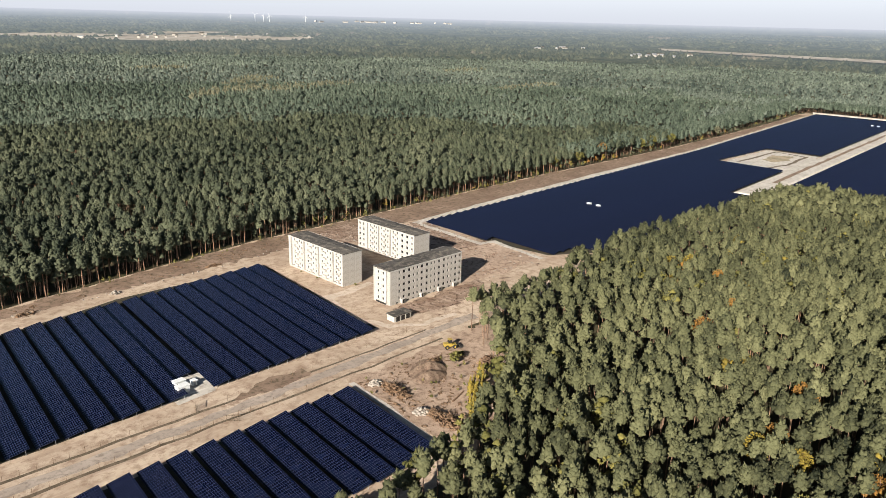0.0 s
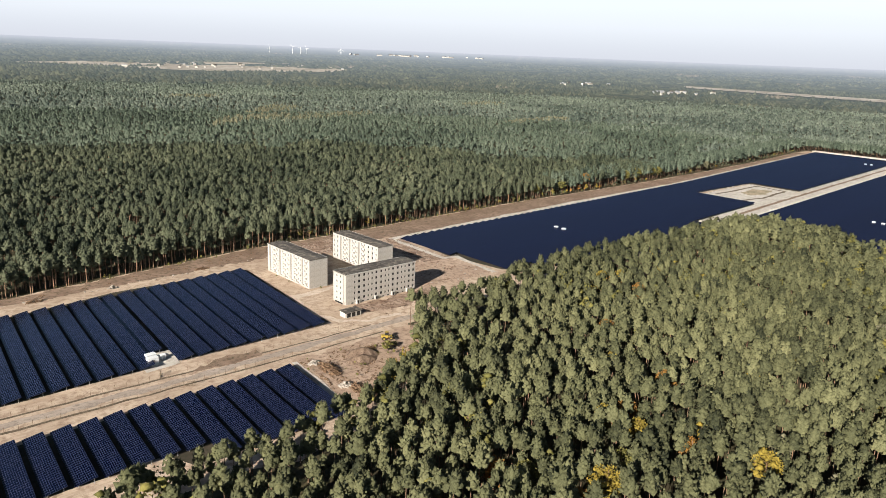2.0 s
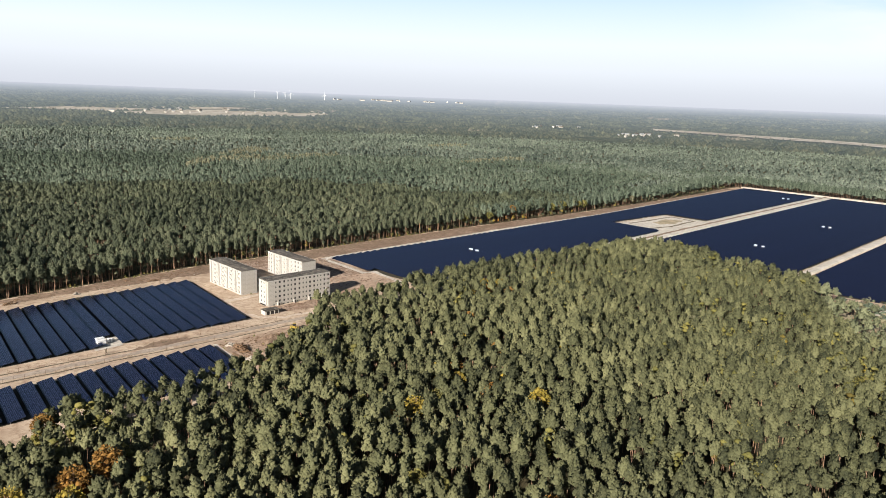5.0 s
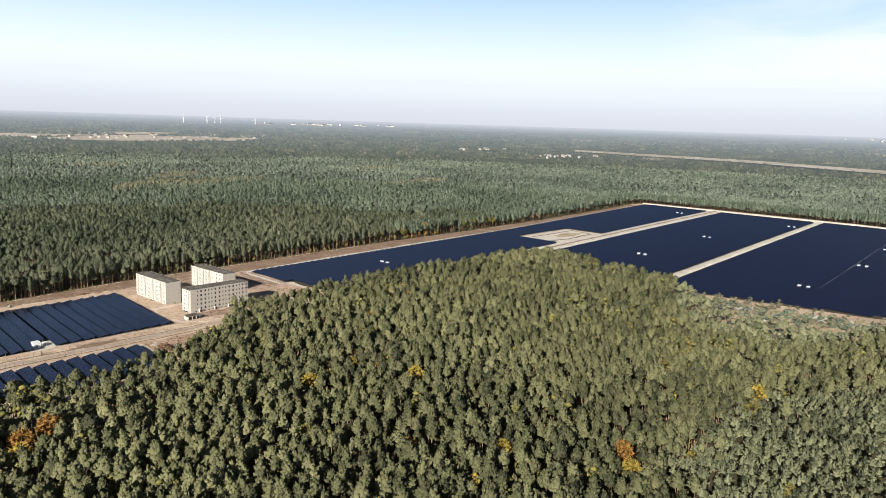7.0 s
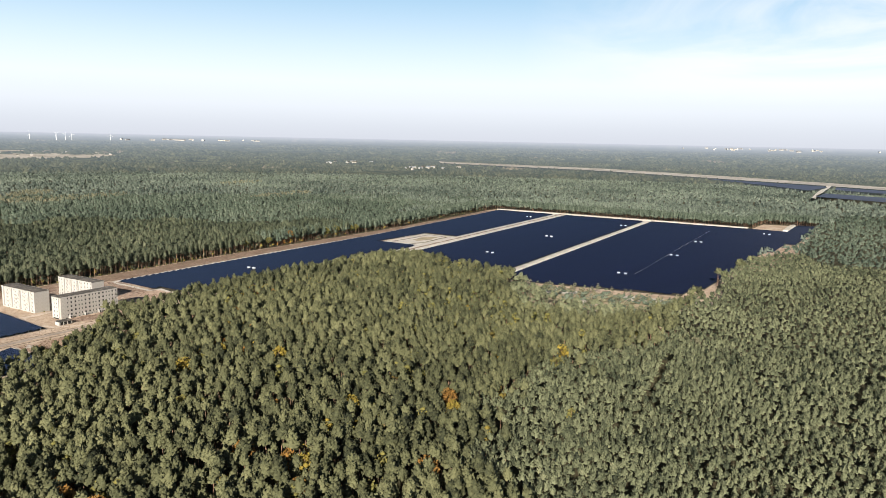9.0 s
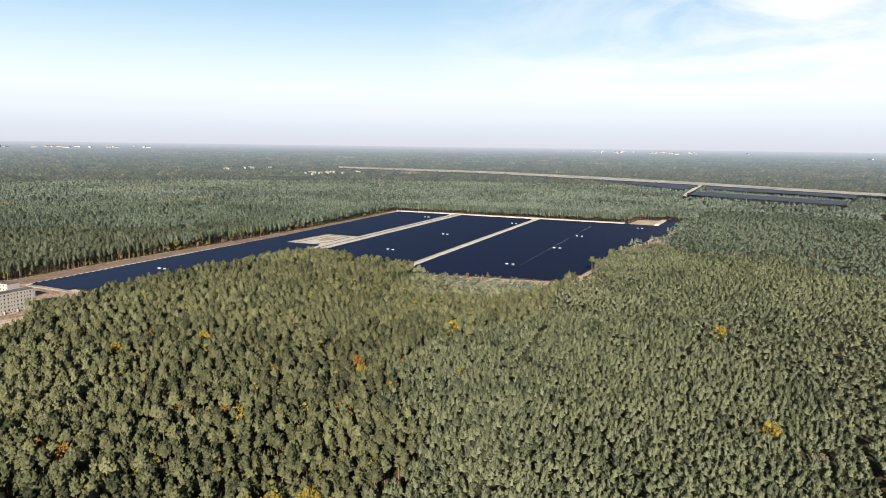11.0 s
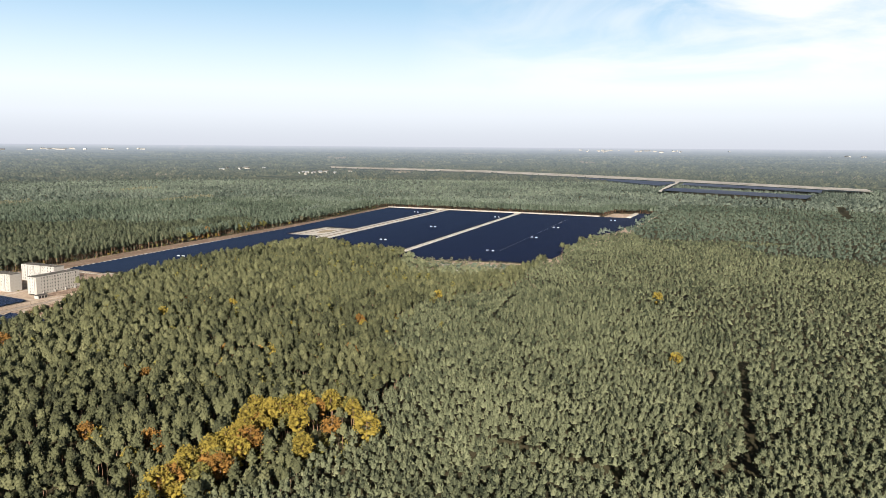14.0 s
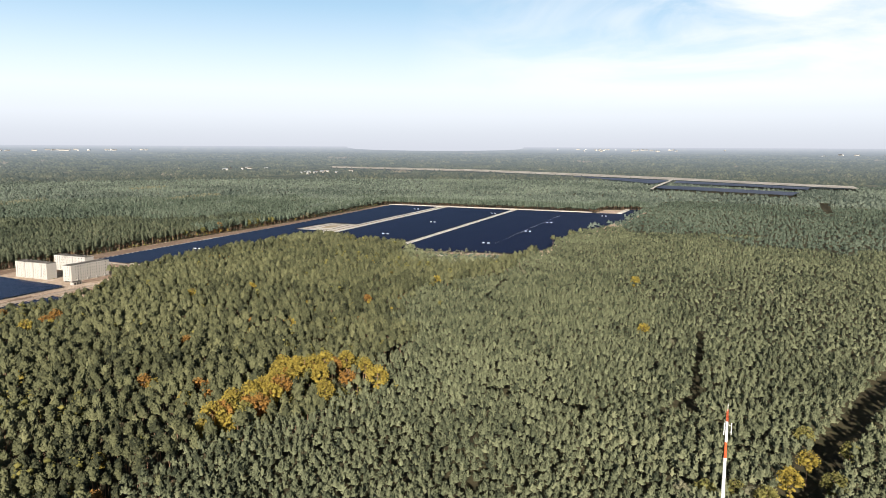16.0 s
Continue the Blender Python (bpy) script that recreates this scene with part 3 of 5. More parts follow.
sheet("pale_rim", [(560, -314), (688, -314), (690, -324), (788, -324), (790, -335), (815, -336), (815, -341), (730, -346), (677, -350), (600, -346), (540, -334)], 0.18, M_DIRT, "bare brown strip beside the solar field", "ground")
sheet("pale_rim", [(940, 62), (946, -250), (952, -250), (957, 70), (950, 190), (940, 190)], 0.18, M_PALE, "pale sand rim of the solar field", "verge")


sheet("pale_rim", [(-33.5, -29.5), (-31.5, -29.5), (-36, -76), (-38.5, -76)], 0.18, M_PALE, "pale sand rim of the solar field", "verge")


def rubble_rim(name, pts, n, size, label):
    """Loose pale stones strewn along a line."""
    rng = np.random.default_rng(len(pts) * 7 + n)
    pts = np.array(pts, float)
    seg = np.hypot(*np.diff(pts, axis=0).T)
    at = np.sort(rng.random(n)) * seg.sum()
    acc = np.r_[0, np.cumsum(seg)]
    x, y = np.interp(at, acc, pts[:, 0]), np.interp(at, acc, pts[:, 1])
    base = np.array([(1, 0, 0), (0, 1, 0), (-1, 0, 0), (0, -1, 0), (0, 0, 0.8), (0, 0, -0.4)], float)
    tri = np.array([(0, 1, 4), (1, 2, 4), (2, 3, 4), (3, 0, 4), (1, 0, 5), (2, 1, 5), (3, 2, 5), (0, 3, 5)])
    s = size * (0.4 + rng.random(n) ** 2)
    v = base[None] * (0.7 + 0.6 * rng.random((n, 6, 3))) * s[:, None, None]
    v[..., 0] += (x + rng.normal(0, 1.0, n))[:, None]
    v[..., 1] += (y + rng.normal(0, 1.0, n))[:, None]
    v[..., 2] += 0.1 + 0.15 * s[:, None]
    f = (tri[None] + 6 * np.arange(n)[:, None, None]).reshape(-1, 3)
    return tagged(from_arrays(name, v.reshape(-1, 3), f, M_STONE), label, "rubble", kind="stuff")


rubble_rim("rubble", [(122, 104), (126, 106), (502, f1_top(502) + 4), (936, f1_top(936) + 4)], 420, 0.7, "pale concrete rubble along the edge of the solar field")
rubble_rim("rubble", [(118, 100), (117, 54), (125, 52), (120, 14)], 70, 0.6, "pale concrete rubble along the end of the solar field")
rubble_rim("rubble", [(466, 88), (520, 92), (566, 92)], 40, 1.1, "heap of pale rubble on the sandy island")
rubble_rim("rubble", [(-160, 99), (-90, 100), (-20, 104), (40, 112)], 60, 0.5, "scattered pale stones beside the wood's edge")


def strewn(name, poly, n, size, mat, label, seed):
    """Flat sticks, slabs and clods left lying about on scraped ground."""
    rng = np.random.default_rng(seed)
    xs, ys = [p[0] for p in poly], [p[1] for p in poly]
    x, y = rng.uniform(min(xs), max(xs), 4 * n), rng.uniform(min(ys), max(ys), 4 * n)
    near = np.sin(x * 0.31 + 1.3 * np.sin(y * 0.17)) + np.cos(y * 0.37 + np.sin(x * 0.23))
    ok = np.where(inside(poly, x, y) & (near > rng.normal(0, 0.8, 4 * n)))[0][:n]
    x, y, n = x[ok], y[ok], len(ok)
    base = np.array([(1, 0.3, 0), (-0.2, 0.4, 0), (-1, 0.1, 0), (0.3, -0.35, 0), (0.1, 0, 0.45), (-0.4, 0.05, 0.3)], float)
    tri = np.array([(0, 1, 4), (1, 5, 4), (1, 2, 5), (2, 3, 5), (3, 4, 5), (3, 0, 4)])
    sc = size * (0.35 + 1.3 * rng.random(n) ** 2)
    v = base[None] * (0.7 + 0.6 * rng.random((n, 6, 3))) * sc[:, None, None]
    a = rng.random(n) * 6.28
    c, q = np.cos(a)[:, None], np.sin(a)[:, None]
    v = np.stack([v[..., 0] * c - v[..., 1] * q + x[:, None], v[..., 0] * q + v[..., 1] * c + y[:, None], v[..., 2] + 0.14], -1)
    return tagged(from_arrays(name, v.reshape(-1, 3), (tri[None] + 6 * np.arange(n)[:, None, None]).reshape(-1, 3), mat), label, "debris", kind="stuff")


YARD_EAST = [(66, 6), (118, 14), (119, 50), (114, 54), (117, 104), (100, 126), (58, 124), (60, 98), (76, 92), (78, 30)]
strewn("debris", YARD_EAST, 520, 0.9, M_LITTER, "brown sticks and clods strewn on scraped earth", 5)
strewn("debris", YARD_EAST, 260, 0.7, M_STONE, "pale broken slabs strewn on scraped earth", 6)
strewn("debris", [(-31, -28), (12, -27), (14, -46), (-6, -58), (-22, -74), (-34, -74), (-33, -48)], 420, 0.7, M_ROOT, "broken twigs and roots strewn on the spoil yard", 7)
strewn("debris", [(-140, 101), (-60, 106), (10, 112), (60, 116), (60, 126), (0, 122), (-60, 112), (-140, 106)], 260, 0.8, M_ROOT, "branches and clods along the cleared strip", 8)
strewn("debris", [(22, -8), (70, -4), (84, 8), (66, 13), (24, 11)], 160, 0.6, M_LITTER, "brown clods along the block", 9)


def station(x, y, turn=0.0, bare=M_SAND):
    """A pair of white transformer cabins on a gravel pad."""
    s = empty("transformer_station", pose(x, y, 0, 0, 0, turn))
    tagged(s, "pair of white transformer cabins on a sandy pad", "transformer cabin", "cabins in the solar fields")
    part("pad", box_bm(-2.2, 2.2, -7, 7, 0.02, 0.3), bare, s)
    for dy in (-3.6, 3.4):
        c = part("cabin", box_bm(-1.1, 1.1, dy - 1.15, dy + 1.15, 0.3, 2.6, bevel=0.06), M_WHITE, s)
        part("cabin_roof", box_bm(-1.2, 1.2, dy - 1.25, dy + 1.25, 2.604, 2.74, bevel=0.05), M_WHITE, c)
        part("louvre_door", box_bm(-1.16, -1.104, dy - 0.8, dy + 0.5, 0.5, 2.4), M_FRAME, c)
    return s


for x, y in ((232, 62), (468, -64), (646, -54), (845, -86), (434, -229), (586, -236), (725, -228), (882, -284), (864, 84)):
    station(x, y, bare=M_PALE if x < 300 else M_SAND)

# row of small white cable boxes through the widest field
box_me = link_mesh("cable_box", box_bm(-0.15, 0.15, -0.3, 0.3, 0.02, 2.1, bevel=0.04), M_FRAME)
tagged(box_me, "small pale grey cable box between solar rows", "cable box", "cable boxes")
box_me.matrix_world = pose(440.5, -240, 0)
for k in range(1, 58):
    copy_thing(box_me, pose(440.5 + PITCH * k, -240 + 0.55 * k, 0))

# ---- slab blocks of flats ----
def panel_mesh(name, w, h, holes, mat, thick=0.28):
    """A concrete wall panel in the x-z plane, front towards -y, with window holes (x0, x1, z0, z1) through it."""
    bm = bmesh.new()
    xs = sorted({0.0, w, *(a for h_ in holes for a in h_[:2])})
    zs = sorted({0.0, h, *(a for h_ in holes for a in h_[2:])})
    solid = {(i, j): not any(q[0] <= (xs[i] + xs[i + 1]) / 2 <= q[1] and q[2] <= (zs[j] + zs[j + 1]) / 2 <= q[3] for q in holes)
             for i in range(len(xs) - 1) for j in range(len(zs) - 1)}
    for (i, j), s in solid.items():
        if not s:
            continue
        a, b, c, d = xs[i], xs[i + 1], zs[j], zs[j + 1]
        bm.faces.new([bm.verts.new(p) for p in ((a, 0, c), (b, 0, c), (b, 0, d), (a, 0, d))])
        for di, dj, p, q in ((-1, 0, (a, d), (a, c)), (1, 0, (b, c), (b, d)), (0, -1, (a, c), (b, c)), (0, 1, (b, d), (a, d))):
            if not solid.get((i + di, j + dj), False):
                bm.faces.new([bm.verts.new(t) for t in ((q[0], 0, q[1]), (p[0], 0, p[1]), (p[0], thick, p[1]), (q[0], thick, q[1]))])
    me = bpy.data.meshes.new(name)
    bmesh.ops.remove_doubles(bm, verts=bm.verts, dist=0.001)
    bm.to_mesh(me)
    bm.free()
    me.materials.append(mat)
    return me


STOREY, BASE = 2.78, 0.9
GAP = 0.035


class Kit:
    """Wall panels shared by the three blocks, by width and kind of opening."""
    made = {}

    @classmethod
    def get(cls, w, kind, mat):
        key = (round(w, 2), kind, mat.name)
        if key not in cls.made:
            h = STOREY - GAP
            c = w / 2
            holes = {"blank": [], "small": [(c - 0.45, c + 0.45, 1.1, 2.15)], "large": [(c - 0.66, c + 0.66, 1.0, 2.25)],
                     "pair": [(c * 0.5 - 0.5, c * 0.5 + 0.5, 0.95, 2.2), (c * 1.5 - 0.5, c * 1.5 + 0.5, 0.95, 2.2)],
                     "bay": [(c * 0.52 - 0.4, c * 0.52 + 0.4, 1.05, 2.1), (c * 1.48 - 0.4, c * 1.48 + 0.4, 1.05, 2.1)]}[kind]
            cls.made[key] = panel_mesh("wall_panel", w - GAP, h, holes, mat)
        return cls.made[key]


def facade(block, origin, turn, widths, kinds, mat, setback=None):
    """A wall of stacked panels, from origin along the direction turn; kinds: one word a column. setback: columns that stand back."""
    x = 0.0
    for w, kind in zip(widths, kinds):
        back = setback.get(kind, 0) if setback else 0
        for k in range(5):
            share("wall_panel", Kit.get(w, kind, mat), block, pose(*origin, 0, 0, turn) @ pose(x + GAP / 2, back, BASE + k * STOREY))
        if back:
            for xx in (x, x + w):
                bm = box_bm(-0.09, 0.09, 0.0, back + 0.1, BASE, BASE + 5 * STOREY)
                part("bay_cheek", bm, mat, block).matrix_local = pose(*origin, 0, 0, turn) @ pose(xx, 0.01, 0)
            for k in range(0, 5):
                bm = box_bm(w * 0.36, w * 0.64, 0.1, back + 0.02, 0.1, 1.0)
                part("balcony_parapet", bm, M_WALL, block).matrix_local = pose(*origin, 0, 0, turn) @ pose(x, 0, BASE + k * STOREY)
        x += w


def block_of_flats(x, y, turn, length, depth, front, back, label, bays=0.95, porches=()):
    """front runs along local x from 0 to length at y = 0, facing -y; back faces +y; gables close the ends."""
    b = empty("block_of_flats", pose(x, y, 0, 0, 0, turn))
    tagged(b, label, "apartment block", "derelict slab blocks")
    top = BASE + 5 * STOREY
    part("plinth", box_bm(0.05, length - 0.05, 0.05, depth - 0.05, -0.3, BASE - 0.02), M_GABLE, b)
    # core and slabs coloured near-black: painted shade behind the window holes
    part("interior", box_bm(1.1, length - 0.9, 1.9, depth - 0.9, BASE, top - 0.05), M_VOID, b, "solid core of the gutted block, coloured near-black like unlit rooms")
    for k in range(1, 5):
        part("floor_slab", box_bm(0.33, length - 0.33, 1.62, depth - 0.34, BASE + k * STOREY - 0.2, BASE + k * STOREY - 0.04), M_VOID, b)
    sets = {"bay": bays}
    scale = length / sum(w for w, _ in front)
    facade(b, (0, 0, 0), 0, [w * scale for w, _ in front], [k for _, k in front], M_WALL if bays else M_GABLE, sets if bays else None)
    scale = length / sum(w for w, _ in back)
    facade(b, (length, depth, 0), 180, [w * scale for w, _ in back], [k for _, k in back], M_WALL)
    n = 3
    facade(b, (length, 0, 0), 90, [depth / n] * n, ["blank"] * n, M_GABLE)
    facade(b, (0, depth, 0), -90, [depth / n] * n, ["blank"] * n, M_GABLE)
    # low ridged roof with eaves and parapet strip
    bm = bmesh.new()
    o, mid, r = 0.1, depth / 2, 0.55
    sect = [(-o, top + 0.05), (-o, top + 0.3), (mid, top + 0.3 + r), (depth + o, top + 0.3), (depth + o, top + 0.05)]
    ends = [[bm.verts.new((xx, yy, zz)) for yy, zz in sect] for xx in (-0.12, length + 0.12)]
    for i in range(5):
        j = (i + 1) % 5
        bm.faces.new((ends[0][j], ends[0][i], ends[1][i], ends[1][j]))
    bm.faces.new(ends[0])
    bm.faces.new(ends[1][::-1])
    bmesh.ops.recalc_face_normals(bm, faces=bm.faces)
    roof = part("roof", bm, M_ROOF, b, "weathered dark bitumen roof")
    part("ridge_cap", box_bm(-0.12, length + 0.12, mid - 0.15, mid + 0.15, top + 0.3 + r - 0.08, top + 0.3 + r + 0.06), M_ROOF, roof)
    for yy in (-o - 0.06, depth + o - 0.06):
        part("eaves_board", box_bm(-0.16, length + 0.16, yy, yy + 0.12, top - 0.05, top + 0.36), M_WALL, roof)
    for px in ([3.2 + 3.1 * q for q in range(12)] if porches else []):
        part("basement_window", box_bm(px, px + 1.1, -0.01, 0.04, 0.3, 0.8), M_VOID, b, "dark basement window")
    for px in porches:
        p = part("porch", box_bm(px - 0.9, px + 0.9, -1.1, -0.02, -0.05, 2.0, bevel=0.05), M_WALL, b, "white concrete entrance porch")
        part("doorway", box_bm(px - 0.5, px + 0.5, -1.13, -1.104, 0.05, 1.8), M_VOID, p)
    return b


BAYED = [(1.4, "blank"), (6.6, "bay"), (2.0, "small"), (7.2, "bay"), (2.0, "small"), (7.2, "bay"), (2.0, "small"), (5.2, "bay"), (1.0, "blank")]
MIXED = [(5.0, "pair"), (0.8, "blank"), (5.4, "bay"), (1.9, "small"), (5.4, "bay"), (1.9, "small"), (5.4, "bay"), (1.0, "blank"), (3.0, "large"), (3.0, "large"), (2.6, "small")]
PUNCHED = [(3.6, "blank"), (1.9, "small"), (2.7, "large"), (2.7, "large"), (1.9, "small"), (2.0, "small"), (2.7, "large"), (2.7, "large"), (1.9, "small"), (2.0, "small"),
           (2.7, "large"), (2.7, "large"), (1.9, "small"), (2.0, "small"), (2.7, "large"), (2.2, "large")]
block_of_flats(18.4, 86.8, -88.6, 41.0, 10.8, BAYED, PUNCHED, "derelict five-storey white concrete slab block beside the solar field")
block_of_flats(61.6, 89.2, -88.0, 41.5, 10.4, MIXED, PUNCHED, "derelict five-storey white concrete slab block near the scraped yard")
front3 = block_of_flats(20.6, 14.9, 1.4, 42.6, 10.6, PUNCHED, PUNCHED, "derelict five-storey grey concrete slab block with empty window holes", 0, (6.5, 17.5, 28.0, 37.5))
# stair-side bay on the sunny end of the third block
for k in range(5):
    share("end_bay_panel", Kit.get(6.4, "bay", M_WALL), front3, pose(-0.45, 8.6, 0, 0, 0, -90) @ pose(0, 0, BASE + k * STOREY))
# near-black backing paints the shade inside the bay's holes
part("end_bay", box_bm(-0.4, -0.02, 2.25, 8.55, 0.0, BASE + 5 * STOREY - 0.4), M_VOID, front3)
part("end_bay_cheek", box_bm(-0.47, -0.02, 2.0, 2.2, 0.0, BASE + 5 * STOREY - 0.2), M_WALL, front3)
part("end_bay_cheek", box_bm(-0.47, -0.02, 8.6, 8.8, 0.0, BASE + 5 * STOREY - 0.2), M_WALL, front3)

# low garage by the road
g = empty("garage", pose(10.6, 0.6, 0, 0, 0, 0))
tagged(g, "small low garage with white walls and dark flat roof", "garage")
part("wall", box_bm(0, 8.6, 0, 4.4, -0.05, 2.5, bevel=0.04), M_WALL, g)
part("roof", box_bm(-0.4, 9.0, -0.4, 4.8, 2.504, 2.8, bevel=0.05), M_ROOF, g, "dark bitumen roof")
for k in range(3):
    part("garage_door", box_bm(1.0 + 2.6 * k, 2.9 + 2.6 * k, -0.06, -0.004, 0.1, 2.1), M_VOID, g, "dark open doorway")

# ---- woods ----
OCTA_V = np.array([(1, 0, 0), (0, 1, 0), (-1, 0, 0), (0, -1, 0), (0, 0, 1), (0, 0, -1)], float)
OCTA_F = np.array([(0, 1, 4), (1, 2, 4), (2, 3, 4), (3, 0, 4), (1, 0, 5), (2, 1, 5), (3, 2, 5), (0, 3, 5)])


def clump(rng, at, r, flat=0.75):
    a = rng.random() * 6.28
    c, s = math.cos(a), math.sin(a)
    v = OCTA_V * (0.65 + 0.7 * rng.random((6, 1))) * r * np.array([1, 1, flat])
    return np.c_[v[:, 0] * c - v[:, 1] * s, v[:, 0] * s + v[:, 1] * c, v[:, 2]] + at, OCTA_F


def sprays(rng, n, centre, rad, size):
    """Loose needle sprays: small upright triangles round a crown."""
    d = rng.normal(size=(n, 3))
    d /= np.linalg.norm(d, axis=1, keepdims=True)
    d[:, 2] = np.abs(d[:, 2]) * 0.9 - 0.15
    c = centre + d * rad
    out = d * size * (0.7 + 0.6 * rng.random((n, 1)))
    side = np.cross(d, rng.normal(size=(n, 3)))
    side /= np.maximum(np.linalg.norm(side, axis=1, keepdims=True), 1e-6)
    side *= size * 0.55
    v = np.stack([c - side, c + side, c + out], 1).reshape(-1, 3)
    return v, np.arange(3 * n).reshape(-1, 3)


def trunk(h, r0, r1, sides=4):
    a = np.arange(sides) * 2 * np.pi / sides
    v = np.concatenate([np.c_[r0 * np.cos(a), r0 * np.sin(a), np.zeros(sides)], np.c_[r1 * np.cos(a), r1 * np.sin(a), np.full(sides, h)]])
    i = np.arange(sides)
    j = (i + 1) % sides
    return v, np.concatenate([np.c_[i, j, sides + j], np.c_[i, sides + j, sides + i]])


def join(pieces):
    v, f, m, b = [], [], [], 0
    for pv, pf, pm in pieces:
        v.append(pv)
        f.append(pf + b)
        m.append(np.full(len(pf), pm))
        b += len(pv)
    return np.concatenate(v), np.concatenate(f), np.concatenate(m)


def pine_crown(rng, z0, z1, r, tufts, ring, tuft_r, sprays_n, size, dome=1.7, seg=5, long=1.0):
    """A domed crown: an inner dome under many soft upswept tufts, the ends of its boughs, with hollows between them and loose needle sprays on top."""
    hz, lop = z1 - z0, rng.normal(0, 0.12 * r, 2)
    dome *= rng.uniform(0.8, 1.3)

    def at(u, a, k=1.0):
        rr = k * r * np.maximum(1 - u ** dome, 0) ** 0.8
        return np.stack([rr * np.cos(a) + lop[0] * u, rr * np.sin(a) + lop[1] * u, z0 + hz * u * (0.35 + 0.65 * k)], -1)

    i = np.arange(seg)
    j = (i + 1) % seg
    a = i * 2 * np.pi / seg + rng.random() * 6.28
    if seg < 5:
        vs = [np.r_[at(np.full(seg, 0.12), a, 0.8), at(np.array([0.97]), np.zeros(1), 0.9)]]
        fs = [np.c_[i, j, np.full(seg, seg)]]
    else:
        vs = [np.r_[at(np.full(seg, 0.0), a, 0.72), at(np.full(seg, 0.5), a + 0.6, 0.72), at(np.array([0.97]), np.zeros(1), 0.8)]]
        fs = [np.r_[np.c_[i, j, seg + i], np.c_[j, seg + j, seg + i], np.c_[seg + i, seg + j, np.full(seg, 2 * seg)]]]
    count = len(vs[0])
    i = np.arange(ring)
    j = (i + 1) % ring
    for k in range(tufts):
        u = 0.02 + 0.93 * ((k + 0.5 * rng.random()) / tufts) ** 1.1
        a = np.array([k * 2.4 + rng.normal(0, 0.35)])
        c = at(np.array([u]), a, rng.uniform(0.62, 0.86))[0]
        out = np.array([math.cos(a[0]) * (1 - u * 0.75), math.sin(a[0]) * (1 - u * 0.75), 0.45 + 0.9 * u]) + rng.normal(0, 0.12, 3)
        out /= np.linalg.norm(out)
        side = np.cross(out, rng.normal(size=3))
        side /= np.linalg.norm(side)
        up = np.cross(out, side)
        b = i * 2 * np.pi / ring
        w = tuft_r * rng.uniform(0.8, 1.25) * (1.1 - 0.35 * u) * rng.uniform(0.75, 1.25, ring)
        rim = c + np.outer(w * np.cos(b), side) + np.outer(w * np.sin(b), up) + np.outer(rng.uniform(-0.25, 0.15, ring) * tuft_r, out)
        vs.append(np.r_[rim, [c + out * tuft_r * long * rng.uniform(1.0, 1.7)]])
        fs.append(np.c_[i, j, np.full(ring, ring)] + count)
        count += ring + 1
    if sprays_n:
        n = sprays_n
        u, a = rng.random(n) ** 1.2 * 0.95, rng.random(n) * 6.28
        c = at(u, a, 1.0)
        out = np.stack([np.cos(a) * (1 - u * 0.7), np.sin(a) * (1 - u * 0.7), 0.4 + u], -1)
        tip = out + rng.normal(0, 0.4, (n, 3))
        tip *= size * rng.uniform(0.65, 1.35, (n, 1)) / np.linalg.norm(tip, axis=1, keepdims=True)
        across = np.cross(tip, rng.normal(size=(n, 3)))
        across *= 0.4 * size / np.maximum(np.linalg.norm(across, axis=1, keepdims=True), 1e-6)
        vs.append(np.stack([c - across - tip * 0.4, c + across - tip * 0.4, c + tip * 0.6], 1).reshape(-1, 3))
        fs.append(np.arange(3 * n).reshape(-1, 3) + count)
    return np.concatenate(vs), np.concatenate(fs)


def mature_pine(seed, tufts=19, ring=4, tuft_r=0.84, sprays_n=18, sides=3, size=0.7, lowest=0.56, highest=0.68):
    """Scots pine, 18 m: bare reddish trunk under a domed, tufted crown."""
    rng = np.random.default_rng(seed)
    h = 18.0
    low = rng.uniform(lowest, highest)
    return join([(*trunk(h * (low + 0.1), 0.2, 0.1, sides), 1), (*pine_crown(rng, h * low, h * 0.95, rng.uniform(2.0, 2.6), tufts, ring, tuft_r, sprays_n, size), 0)])


def slim_pine(seed, tufts=7, ring=3, wide=1.0, sprays_n=6):
    """Young plantation pine, 14 m, with a short pointed crown."""
    rng = np.random.default_rng(seed)
    return join([(*pine_crown(rng, 9.8, 13.2, wide * rng.uniform(1.05, 1.4), tufts, ring, 0.58 * wide, sprays_n, 0.6 * wide, 1.15, 4, 1.25), 0)])


def far_pine(seed):
    """A pine a kilometre off."""
    rng = np.random.default_rng(seed)
    return join([(*pine_crown(rng, 11.5, 17.0, rng.uniform(2.1, 2.7), 3, 3, 1.35, 3, 1.4, 1.5, 4, 1.2), 0)])


def tuft(seed):
    """A treetop kilometres off: an uneven pyramid."""
    rng = np.random.default_rng(seed)
    v = np.array([(-1, -1, 0), (1, -1, 0), (1, 1, 0), (-1, 1, 0), (0, 0, 1)], float) * (0.7 + 0.6 * rng.random((5, 1))) * np.array([4.6, 4.6, 8])
    v[:, 2] += 9
    return v, np.array([(0, 1, 4), (1, 2, 4), (2, 3, 4), (3, 0, 4)]), np.zeros(4, int)


def far_top(seed):
    """A pine top one to two kilometres off."""
    rng = np.random.default_rng(seed)
    return join([(*pine_crown(rng, 11.0, 17.5, rng.uniform(3.2, 4.2), 1, 3, 2.4, 1, 2.4, 1.6, 4), 0)])


